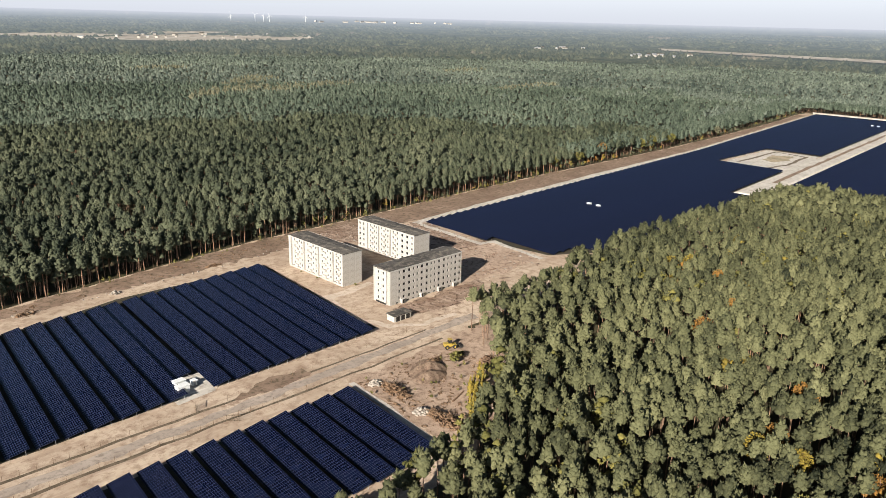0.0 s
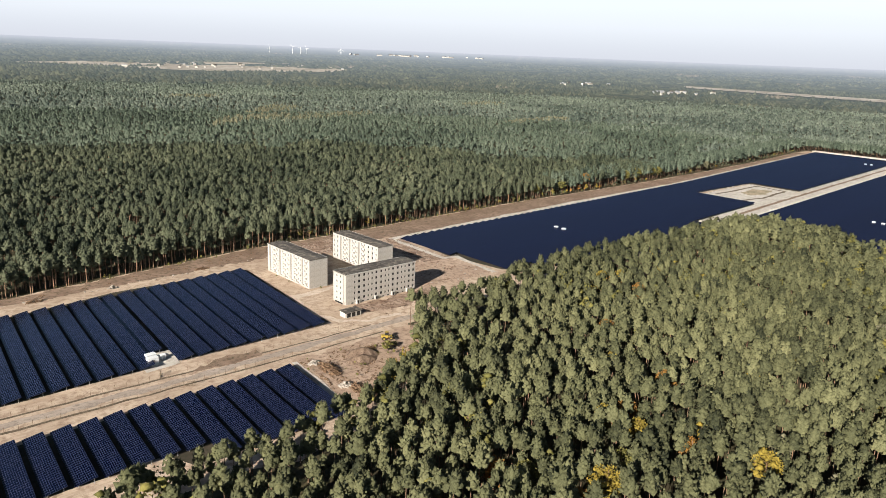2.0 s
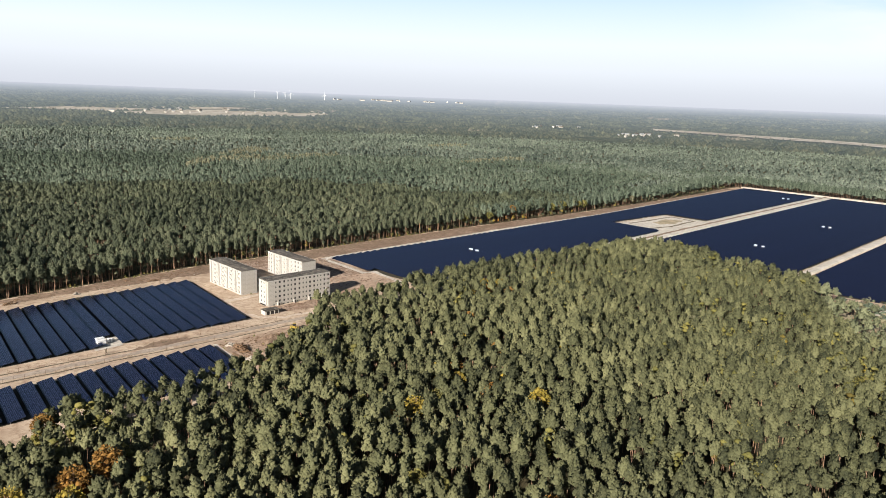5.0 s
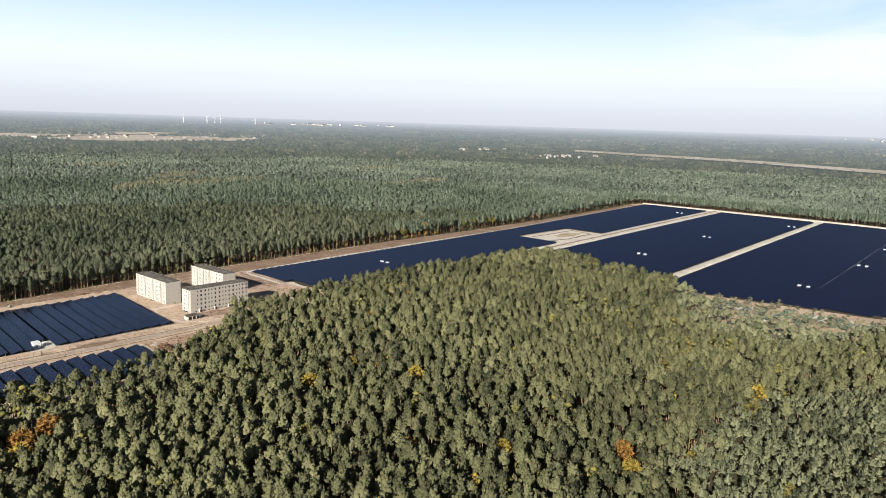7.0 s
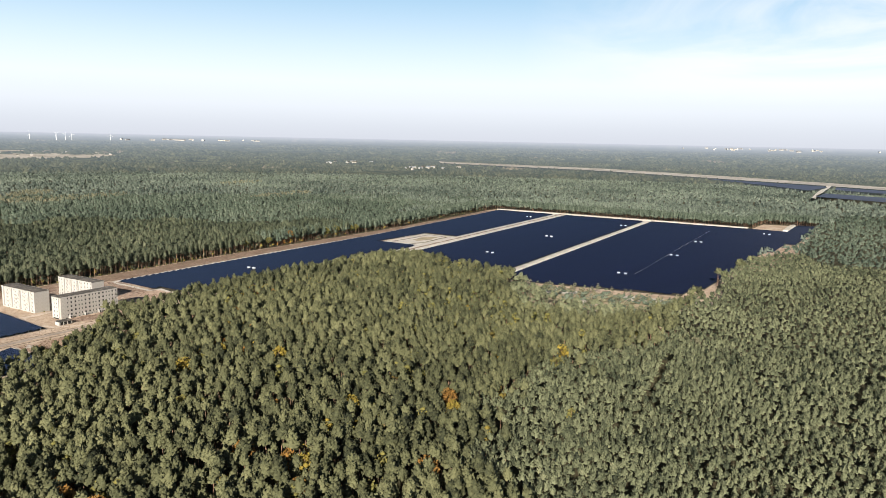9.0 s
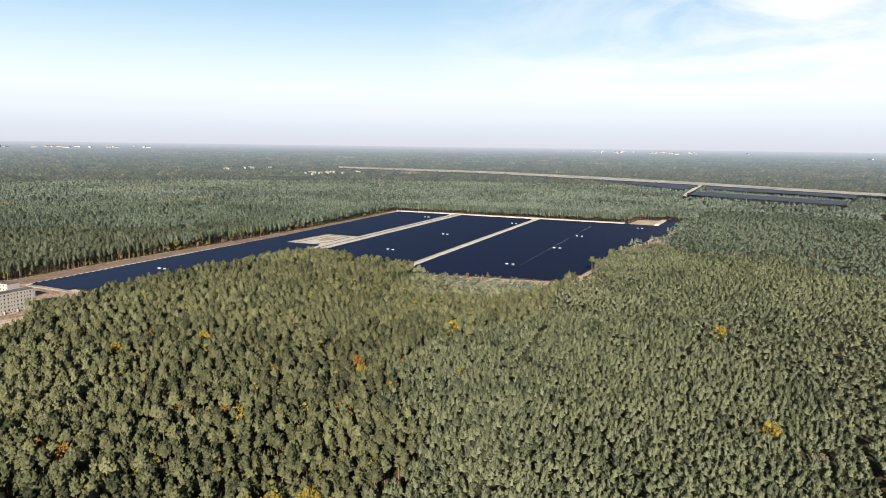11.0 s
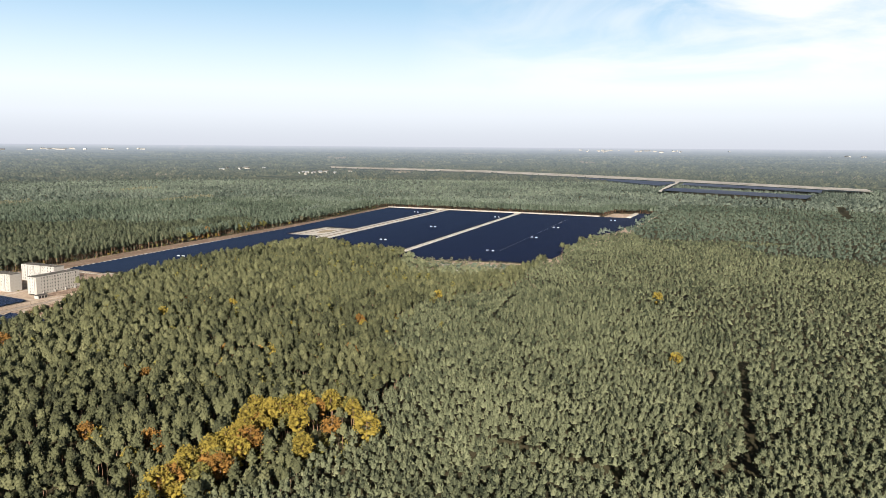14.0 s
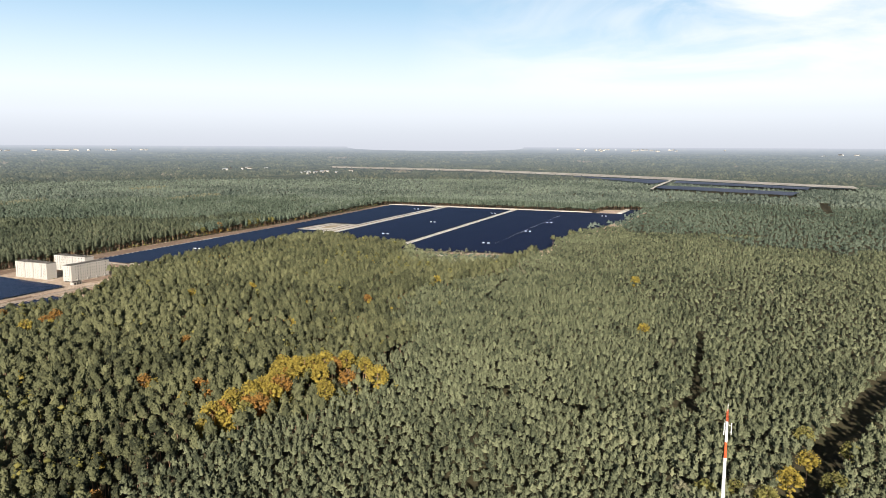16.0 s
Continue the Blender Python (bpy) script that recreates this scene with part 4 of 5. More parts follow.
def plant(name, protos, x, y, scale, tint, mats, label, rng, wide=None, category="woods"):
    """Sets a prototype at every place, turned and sized at random, all in one mesh."""
    vs, fs, ms, ts, base = [], [], [], [], 0
    kind = rng.integers(0, len(protos), len(x))
    turn = rng.random(len(x)) * 2 * np.pi
    wide = scale * (0.85 + 0.3 * rng.random(len(x))) if wide is None else wide
    for k, (pv, pf, pm) in enumerate(protos):
        sel = np.where(kind == k)[0]
        if not len(sel):
            continue
        c, s = np.cos(turn[sel])[:, None], np.sin(turn[sel])[:, None]
        w, h = wide[sel][:, None], scale[sel][:, None]
        lean = rng.normal(0, 0.02, (len(sel), 2))
        X = x[sel][:, None] + w * (pv[:, 0] * c - pv[:, 1] * s) + lean[:, :1] * h * pv[:, 2]
        Y = y[sel][:, None] + w * (pv[:, 0] * s + pv[:, 1] * c) + lean[:, 1:] * h * pv[:, 2]
        Z = h * pv[:, 2]
        X, Y, Z = settle(X, Y, Z)
        vs.append(np.stack([X, Y, Z], -1).reshape(-1, 3))
        fs.append((pf[None] + len(pv) * np.arange(len(sel))[:, None, None]).reshape(-1, 3) + base)
        ms.append(np.tile(pm, len(sel)))
        ts.append(np.repeat(tint[sel], len(pf)))
        base += len(sel) * len(pv)
    if not vs:
        return None
    return tagged(from_arrays(name, np.concatenate(vs), np.concatenate(fs), mats, np.concatenate(ms), np.concatenate(ts), smooth=True), label, category, kind="stuff")


def jittered(x0, x1, y0, y1, step, rng, jitter=0.42):
    gx, gy = np.meshgrid(np.arange(float(x0), x1, step), np.arange(float(y0), y1, step))
    gx[1::2] += step / 2
    return (gx + rng.uniform(-jitter, jitter, gx.shape) * step).ravel(), (gy + rng.uniform(-jitter, jitter, gy.shape) * step).ravel()


def soft_noise(x, y, size, seed):
    """Smooth value noise from 0 to 1 on the plan."""
    rng = np.random.default_rng(seed)
    g = rng.random((256, 256))
    u, v = x / size, y / size
    i, j = np.floor(u).astype(int), np.floor(v).astype(int)
    a, b = u - i, v - j
    a, b = a * a * (3 - 2 * a), b * b * (3 - 2 * b)
    q = lambda p, r: g[p % 256, r % 256]
    return (q(i, j) * (1 - a) + q(i + 1, j) * a) * (1 - b) + (q(i, j + 1) * (1 - a) + q(i + 1, j + 1) * a) * b


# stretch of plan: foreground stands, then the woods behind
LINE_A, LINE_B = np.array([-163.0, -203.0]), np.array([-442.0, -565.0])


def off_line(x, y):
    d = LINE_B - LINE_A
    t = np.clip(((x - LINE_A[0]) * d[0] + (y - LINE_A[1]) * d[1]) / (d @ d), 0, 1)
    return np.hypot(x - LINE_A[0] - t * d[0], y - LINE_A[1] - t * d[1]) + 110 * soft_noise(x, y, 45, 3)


YOUNG = [(-700, -372), (-262, -366), (-225, -372), (-131, -388), (-90, -372), (-27, -340), (54, -312), (150, -330), (345, -322), (430, -320), (668, -334), (1060, -342), (1400, -380), (1400, -1200), (-700, -1200)]
FRONT = [(-520, -640), (-300, -330), (-200, -190), (-178, -60), (-120, 98), (-20, 700), (900, 900), (900, -900), (-350, -900)]
RIDES = [((1010, -652), (1290, -652), 9.0), ((-190, -575), (60, -648), 6.5), ((30, -527), (-118, -537), 2.2), ((186, -450), (88, -447), 1.3), ((154, -355), (75, -367), 1.8), ((-136, -494), (-124, -444), 1.8), ((-140, -520), (-30, -560), 1.6)]
EDGE = [(-130, 104), (-96, 110), (25, 130), (200, 144), (345, 153), (345, 164), (200, 155), (25, 141), (-96, 121), (-130, 116)]
BELTS = [[(237, 650), (339, 742), (392, 714), (560, 755), (610, 800), (380, 800), (300, 760)], [(374, 826), (506, 985), (547, 930), (430, 840)], [(940, 905), (1080, 935), (1060, 965), (930, 940)], [(420, 1215), (520, 1225), (515, 1260), (410, 1245)], [(720, 560), (900, 590), (880, 620), (700, 585)]]
GROVE = [(-232, -374), (-205, -350), (-160, -334), (-118, -362), (-112, -384), (-150, -392), (-190, -378)]


FAR_ROAD = [(2938, 1621), (2804, 708), (2566, 239), (2280, -241), (2083, -493), (1900, -760), (1760, -760), (1922, -492), (2081, -260), (2304, 172), (2538, 605), (2691, 1460)]
FAR_POND = [[(2276, 146), (2066, -247), (1823, -227), (2004, -88)], [(2045, -263), (1922, -492), (1800, -650), (1680, -640), (1781, -491), (1912, -276)], [(1719, -275), (1612, -490), (1540, -610), (1400, -600), (1450, -489), (1559, -276)]]
FAR_TRACK = [(2227, -237), (2196, -249), (1463, -276), (1497, -264)]


FAR_FIELDS = [[(840, 2900), (1200, 2640), (1800, 2780), (2350, 3350), (2500, 3800), (1900, 3700), (1300, 3400)], [(560, 3350), (900, 3050), (1500, 3600), (2300, 4000), (1500, 4200)]]


def far_open(x, y):
    """Open land at the far solar park: its fields and the road behind them."""
    hit = np.zeros(np.shape(x), bool)
    for poly in FAR_POND + FAR_FIELDS + [FAR_ROAD, FAR_TRACK]:
        hit |= inside(poly, x, y)
    return hit


# broadleaf trees in autumn colours: golden, russet, olive, tan
YELLOW = [(15, -151), (23, -187), (-20, -165), (142, -53), (-133, -156), (-8, -262), (10, -304), (115, -307), (-69, -292), (11, -141), (182, -461), (-139, -337), (-157, -355), (-147, -366), (-115, -361), (-125, -378), (-142, -395), (-189, -299), (133, -48), (20, -494), (-146, -151), (-202, -331), (-201, -354), (-216, -359), (-262, -347), (-178, -355), (-191, -354), (-169, -383), (-177, -575), (-153, -581)]
RUSSET = [(-29, -164), (103, -91), (77, -93), (-126, -101), (-36, -141), (16, -169), (22, -142), (128, -73), (-129, -146), (-119, -143), (-127, -179), (-30, -237), (18, -296), (-79, -299), (130, -57), (49, -139), (-130, -249), (-128, -262), (-46, -328), (-72, -265), (-143, -379), (-169, -351), (-186, -324), (-185, -328), (-191, -295), (-66, -282), (-124, -236), (-283, -370), (-193, -359), (-173, -361), (381, 158)]
OLIVE = [(-129, -109), (-31, -147), (-5, -159), (-50, -202), (-48, -210), (-11, -276), (161, -263), (143, -260), (100, -311), (36, -347), (-85, -366), (-129, -300), (-130, -580), (-193, -549), (-189, -558), (-194, -568), (-135, -596), (-170, -589), (447, 159), (466, 160), (346, 156), (496, 161), (506, 162), (310, 155)]
TAN = [(606, 176), (608, 170), (607, 164), (600, 172), (612, 174), (11, -208), (204, -99), (182, -164), (160, -193), (35, -202), (166, -299), (4, -217), (171, -166), (-66, -355), (157, -329), (141, -330), (157, -306), (177, -370), (176, -386), (40, -183), (165, -318), (171, -329), (3, -512), (184, -565), (187, -360), (-98, -243), (-191, -563), (-197, -542)]
# the golden grove is dense along its length
grove_rng = np.random.default_rng(31)
for k in range(30):
    q = k / 29
    at = (np.interp(q, [0, 0.3, 0.55, 0.7, 0.85, 1], [-222, -190, -163, -146, -132, -114]) + grove_rng.normal(0, 4), np.interp(q, [0, 0.3, 0.55, 0.7, 0.85, 1], [-362, -356, -352, -345, -352, -368]) + grove_rng.normal(0, 5))
    (YELLOW, YELLOW, RUSSET, YELLOW, OLIVE)[k % 5].append((float(at[0]), float(at[1])))


def in_grove(x, y):
    """The grove and the great trees by the near solar field stand free of pines."""
    return ((x > -228) & (x < -100) & (y > -402) & (y < -334)) | (np.hypot(x + 132, y + 150) < 18)


def by_broadleaf(x, y):
    hit = np.zeros(np.shape(x), bool)
    for ax, ay in YELLOW + RUSSET + OLIVE + TAN[5:]:
        if not in_grove(ax, ay):
            hit |= np.hypot(x - ax - 1, y - ay - 0.5) < 3.2
            continue
        hit |= np.hypot(x - ax, y - ay) < 3.8
        hit |= (np.abs((x - ax) * 0.366 - (y - ay) * 0.93) < 2.6) & (np.abs((x - ax) * 0.93 + (y - ay) * 0.366 + 4) < 4)
    return hit


def wooded(x, y):
    keep = ~far_open(x, y) & ~by_broadleaf(x, y) & (np.hypot(x + 128, y + 148) > 8.0) & ~inside(SITE, x, y) & ~inside(CLEARING, x, y) & ~inside(THICKET, x, y) & ~(inside(GROVE, x, y) & (np.sin(x * 12.9 + y * 78.2) > 0.2)) & ~inside(EDGE, x, y)
    for (ax, ay), (bx, by), w in RIDES:
        dx, dy = bx - ax, by - ay
        t = np.clip(((x - ax) * dx + (y - ay) * dy) / (dx * dx + dy * dy), 0, 1)
        keep &= np.hypot(x - ax - t * dx, y - ay - t * dy) > w
    return keep


def bearing(x, y):
    return np.degrees(np.arctan2(y - MID[1], x - MID[0]))


rng = np.random.default_rng(11)
BROAD0 = [mature_pine(120 + k, 17 + k % 5) for k in range(12)]
BROAD1 = [mature_pine(140 + k, 7, 4, 1.25, 6, 3, 1.2) for k in range(8)]
EDGE1 = [mature_pine(160 + k, 9, 4, 1.25, 8, 3, 1.2, 0.36, 0.56) for k in range(8)]
SLIM0 = [slim_pine(40 + k) for k in range(12)]
SLIM1 = [slim_pine(60 + k, 3, 3, 1.3, 3) for k in range(8)]
SLIM2 = [slim_pine(70 + k, 2, 3, 1.8, 2) for k in range(6)]
FARP = [far_pine(80 + k) for k in range(6)]
TOPS = [far_top(110 + k) for k in range(6)]
TUFTS = [tuft(100 + k) for k in range(6)]


def young_at(x, y):
    """Whether a place belongs to the plantation, whose border is uneven."""
    return inside(YOUNG, x + 34 * (soft_noise(x, y, 28, 61) - 0.5), y + 34 * (soft_noise(x, y, 24, 62) - 0.5) + rng.normal(0, 4, len(x)))


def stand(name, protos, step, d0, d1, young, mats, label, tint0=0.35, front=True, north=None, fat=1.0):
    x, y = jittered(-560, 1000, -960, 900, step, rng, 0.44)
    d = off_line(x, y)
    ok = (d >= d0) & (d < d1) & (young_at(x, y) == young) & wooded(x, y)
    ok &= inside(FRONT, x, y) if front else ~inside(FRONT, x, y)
    if north is not None:
        ok &= (y > 30) == north
    x, y = x[ok], y[ok]
    age = soft_noise(x, y, 55, 5)
    gaps = (soft_noise(x, y, 17, 6) > 0.05) & (soft_noise(x, y, 9, 16) > 0.05)
    x, y, age = x[gaps], y[gaps], age[gaps]
    scale = (0.88 + 0.16 * age) * rng.uniform(0.88, 1.1, len(x)) if young else (0.84 + 0.22 * age) * rng.uniform(0.8, 1.18, len(x))
    tint = tint0 + 0.3 * (soft_noise(x, y, 90, 7) - 0.5) + 0.25 * (soft_noise(x, y, 24, 27) - 0.5) + rng.normal(0, 0.17 if young else 0.135, len(x))
    print(name, len(x))
    return plant(name, protos, x, y, scale, np.clip(tint, 0, 1.1), mats, label, rng, wide=scale * fat * rng.uniform(0.82, 1.2, len(x)))


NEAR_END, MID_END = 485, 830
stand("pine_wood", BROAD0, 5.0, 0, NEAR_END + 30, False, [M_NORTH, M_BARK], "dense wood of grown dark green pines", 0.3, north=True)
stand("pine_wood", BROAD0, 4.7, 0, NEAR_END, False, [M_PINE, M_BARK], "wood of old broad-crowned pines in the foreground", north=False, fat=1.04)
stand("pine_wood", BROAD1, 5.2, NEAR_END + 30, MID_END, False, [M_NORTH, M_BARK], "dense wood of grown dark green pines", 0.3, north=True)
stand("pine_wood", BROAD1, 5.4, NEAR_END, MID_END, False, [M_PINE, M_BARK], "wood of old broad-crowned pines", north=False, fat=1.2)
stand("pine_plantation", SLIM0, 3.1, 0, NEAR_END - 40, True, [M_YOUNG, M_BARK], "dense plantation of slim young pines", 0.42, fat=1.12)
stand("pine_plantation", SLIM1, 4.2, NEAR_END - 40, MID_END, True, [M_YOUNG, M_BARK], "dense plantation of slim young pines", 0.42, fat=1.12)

# wood's edge along the far sides of the solar fields, with trunks to the sun
BACK = [(958, 202), (962, -85), (960, -250), (1045, -252), (1062, -338), (1090, -345), (1085, -240), (1000, -232), (990, 215), (925, 240), (790, 216), (602, 198), (478, 186), (345, 182), (345, 155), (478, 159), (602, 167), (790, 185), (925, 204)]
x, y = jittered(340, 1095, -350, 250, 4.6, rng)
ok = inside(BACK, x, y) & wooded(x, y)
x, y = x[ok], y[ok]
# needles here carry the painted haze tint
plant("pine_wood", EDGE1, x, y, rng.uniform(0.85, 1.12, len(x)), np.clip(rng.normal(0.36, 0.15, len(x)), 0, 1), [M_HAZED_PINE, M_BARK], "edge of the pine wood with bare reddish trunks", rng)

# the woods further out, their haze painted into the needle colours
x, y = jittered(-600, 2300, -1500, 2000, 6.7, rng)
d, b = off_line(x, y), bearing(x, y)
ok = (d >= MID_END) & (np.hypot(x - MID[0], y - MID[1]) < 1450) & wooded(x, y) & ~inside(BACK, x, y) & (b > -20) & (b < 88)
x, y = x[ok], y[ok]
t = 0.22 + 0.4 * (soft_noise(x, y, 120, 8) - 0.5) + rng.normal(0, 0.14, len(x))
young, north = young_at(x, y), bearing(x, y) + 30 * (soft_noise(x, y, 70, 18) - 0.5) > 34
for ok, protos, mat, words in ((young, SLIM2, M_HAZED_PINE, "plantation of slim young pines"), (~young & north, FARP, M_HAZED_PINE, "wide dark pine wood behind the solar park"), (~young & ~north, FARP, M_HAZED_WOODS, "wide pine wood behind the solar park")):
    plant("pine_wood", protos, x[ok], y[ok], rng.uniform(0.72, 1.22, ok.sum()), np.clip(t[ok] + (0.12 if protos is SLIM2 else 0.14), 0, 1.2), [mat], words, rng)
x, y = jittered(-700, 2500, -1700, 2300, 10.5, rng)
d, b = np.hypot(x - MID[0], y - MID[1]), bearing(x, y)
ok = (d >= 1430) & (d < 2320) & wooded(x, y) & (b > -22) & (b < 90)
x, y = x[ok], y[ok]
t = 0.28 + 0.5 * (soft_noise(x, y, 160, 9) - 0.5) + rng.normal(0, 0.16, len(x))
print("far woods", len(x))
plant("far_woods", TOPS, x, y, rng.uniform(0.8, 1.2, len(x)), np.clip(t, 0, 1.2), [M_HAZED_WOODS], "far pine woods on the plain", rng)
# paler broadleaf belts in the northern woods
x, y = jittered(200.0, 1100.0, 540.0, 1270.0, 6.0, rng)
ok = np.zeros(len(x), bool)
for poly in BELTS:
    ok |= inside(poly, x, y)
x, y = x[ok], y[ok]
plant("broadleaf_belt", FARP, x, y, rng.uniform(0.85, 1.2, len(x)), rng.uniform(0.2, 0.9, len(x)), [M_TAN], "olive belt of fading broadleaf trees in the pine wood", rng)
# tree tops of the hazy distance, with the same painted haze glow
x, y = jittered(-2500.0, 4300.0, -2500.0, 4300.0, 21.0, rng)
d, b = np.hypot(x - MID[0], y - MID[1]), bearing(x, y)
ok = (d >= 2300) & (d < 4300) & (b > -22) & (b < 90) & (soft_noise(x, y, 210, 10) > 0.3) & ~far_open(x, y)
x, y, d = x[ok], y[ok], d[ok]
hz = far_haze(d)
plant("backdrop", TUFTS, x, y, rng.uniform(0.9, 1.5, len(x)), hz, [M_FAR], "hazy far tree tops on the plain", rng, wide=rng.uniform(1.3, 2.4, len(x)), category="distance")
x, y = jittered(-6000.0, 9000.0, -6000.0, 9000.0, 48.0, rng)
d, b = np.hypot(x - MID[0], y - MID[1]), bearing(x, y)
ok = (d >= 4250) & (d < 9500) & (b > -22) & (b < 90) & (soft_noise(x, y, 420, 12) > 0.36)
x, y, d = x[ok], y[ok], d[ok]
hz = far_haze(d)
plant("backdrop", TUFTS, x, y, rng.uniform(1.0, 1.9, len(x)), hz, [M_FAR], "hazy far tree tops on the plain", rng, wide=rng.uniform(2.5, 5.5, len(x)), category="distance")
# woods round about, out of the way
x, y = jittered(-900, 300, -1100, 400, 9.0, rng)
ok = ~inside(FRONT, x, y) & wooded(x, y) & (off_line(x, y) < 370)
x, y = x[ok], y[ok]
print("outer", len(x))
ROUND = [join([far_pine(90 + k), (*trunk(12.0, 0.2, 0.1, 3), 1)]) for k in range(5)]
plant("pine_wood", ROUND, x, y, rng.uniform(0.8, 1.15, len(x)), np.clip(rng.normal(0.4, 0.15, len(x)), 0, 1), [M_PINE, M_BARK], "pine wood round the park", rng)

# ---- single trees ----
def crown_mesh(name, pieces, mat, tint=0.35):
    v, f, _ = join([(a, b, 0) for a, b in pieces])
    ob = from_arrays(name, v, f, mat, tint=np.full(len(f), tint), smooth=True)
    me = ob.data
    bpy.data.objects.remove(ob)
    return me


def limb_bm(h, r, limbs, rng, spread):
    bm = bmesh.new()
    mid = Vector((rng.normal(0, 0.15), rng.normal(0, 0.15), h * 0.5))
    topv = Vector((rng.normal(0, 0.25), rng.normal(0, 0.25), h))
    tube(bm, (0, 0, -0.3), mid, r, r * 0.72, 6)
    tube(bm, mid, topv, r * 0.72, r * 0.25, 6)
    for k in range(limbs):
        a, z = k * 2.4 + rng.random(), h * (0.55 + 0.4 * k / limbs)
        s = mid.lerp(topv, max(0, (z / h - 0.5) * 2))
        tube(bm, s, s + Vector((math.cos(a) * spread, math.sin(a) * spread, spread * 0.5)), r * 0.3, r * 0.1, 4, False)
    return bm


def tree_kind(name, label, category, h, r, limbs, pieces, mat, rng, spread, group):
    """One tree standing at the origin: tapered trunk with limbs, crown of clumps."""
    t = tagged(empty(name), label, category, group)
    part("trunk", limb_bm(h * 0.86, r, limbs, rng, spread), M_BARK, t)
    c = new("crown", crown_mesh("crown", pieces, mat, 0.3 + 0.25 * rng.random()))
    c.parent = t
    return t


def set_out(first, spots, rng, low=0.85, high=1.15, lone=False):
    """The first tree goes to the first spot, copies to the others."""
    for n, (x, y) in enumerate(spots):
        s = rng.uniform(low, high) * (0.88 if lone and not in_grove(x, y) else 1.0)
        if n == 0:
            first.matrix_world = pose(x, y, 0, 0, 0, rng.random() * 360)
            first.scale = (s, s, s)
        else:
            c = copy_thing(first, pose(x, y, 0, rng.normal(0, 1), rng.normal(0, 1), rng.random() * 360))
            c.scale = (s * rng.uniform(0.9, 1.1), s * rng.uniform(0.9, 1.1), s)


def pine_pieces(seed):
    rng = np.random.default_rng(seed)
    low = rng.uniform(0.36, 0.6)
    return [pine_crown(rng, 18.0 * low, 17.0, rng.uniform(1.9, 2.5), 22, 5, 0.8, 40, 0.75)]


def leafy_pieces(seed, h=15.0, w=4.2, clumps=46, spray=560):
    rng = np.random.default_rng(seed)
    out = []
    for k in range(clumps):
        d = rng.normal(size=3)
        d /= np.linalg.norm(d)
        c = d * np.array([w, w, h * 0.34]) * (0.45 + 0.45 * rng.random()) + np.array([0, 0, h * 0.62])
        out.append(clump(rng, c, (0.75 + 0.6 * rng.random()) * (1.0 if clumps > 25 else 1.3), 0.8))
    out.append(sprays(rng, spray, np.array([0, 0, h * 0.62]), np.array([w, w, h * 0.34]) * (0.6 + 0.5 * rng.random((spray, 1))), 0.6 if clumps > 25 else 0.85))
    return out


rng = np.random.default_rng(23)
# pines at the wood's edge behind the solar field, bare trunks to the sun
edge = []
for x in np.arange(-118, 338, 3.6):
    for row in range(2):
        px = x + rng.uniform(-1.6, 1.6)
        y = np.interp(px, [-130, -96, 25, 200, 345], [105, 111, 131.5, 145.5, 154.5]) + 1.5 + 5.0 * row + rng.uniform(-1.3, 2.0)
        if rng.random() < 0.93:
            edge.append((px, y))
rng.shuffle(edge)
edge = edge[:236]
for k in range(5):
    set_out(tree_kind("pine_tree", "tall Scots pine with bare reddish trunk at the wood's edge", "pine tree", 18, 0.21, 6, pine_pieces(300 + k), M_NORTH, rng, 1.6, "pines at the wood's edge"),
            edge[k::5], rng, 0.82, 1.14)

# autumn leaves here and there
for name, spots, mat, words, size in (("birch_tree", YELLOW, M_LEAF, "round broadleaf tree in golden yellow autumn leaves", 18.5), ("maple_tree", RUSSET, M_RUST, "broadleaf tree in rusty orange autumn leaves", 18.0),
                                      ("oak_tree", OLIVE, M_OLIVE, "broadleaf tree with fading olive leaves", 17.0)):
    for k in range(3):
        set_out(tree_kind(name, words, "broadleaf tree", size, 0.22, 7, leafy_pieces(400 + k, size, 3.6 + 0.5 * k), mat, rng, 2.0, "autumn trees"), spots[k::3], rng, 0.9, 1.18, True)

# faded birches scattered through the stands
x, y = jittered(-420, 520, -620, 90, 9.5, rng)
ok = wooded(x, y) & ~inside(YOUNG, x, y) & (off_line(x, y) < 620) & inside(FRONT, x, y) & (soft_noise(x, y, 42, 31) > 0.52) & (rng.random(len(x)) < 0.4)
x, y = x[ok], y[ok]
LEAFY = [join([(a, b, 0) for a, b in leafy_pieces(500 + k, 17.0, 2.5, 9, 26)]) for k in range(4)]
plant("faded_birches", LEAFY, x, y, rng.uniform(0.88, 1.12, len(x)), rng.uniform(0.0, 0.6, len(x)), [M_OLIVE], "fading olive birches scattered among pines", rng, category="trees")

for k in range(2):
    set_out(tree_kind("birch_tree", "slender birch with faded tan leaves", "broadleaf tree", 16.0, 0.18, 6, leafy_pieces(430 + k, 16.0, 3.4), M_TAN, rng, 1.8, "autumn trees"), TAN[k::2], rng, 0.8, 1.1, True)
x, y = jittered(-300, 330, -520, 60, 14, rng)
ok = wooded(x, y) & ~inside(YOUNG, x, y) & inside(FRONT, x, y) & (soft_noise(x, y, 60, 33) > 0.55) & (rng.random(len(x)) < 0.2)
x, y = x[ok], y[ok]
plant("golden_birches", LEAFY, x, y, rng.uniform(0.82, 1.06, len(x)), rng.uniform(0.0, 0.5, len(x)), [M_LEAF], "golden birches scattered among pines", rng, category="trees")

# row of thin golden larches where the yard meets the wood
def larch_pieces(seed):
    rng = np.random.default_rng(seed)
    return [pine_crown(rng, 1.2, 7.6, 0.75, 26, 4, 0.32, 90, 0.35, 1.1, 5, 1.6)]


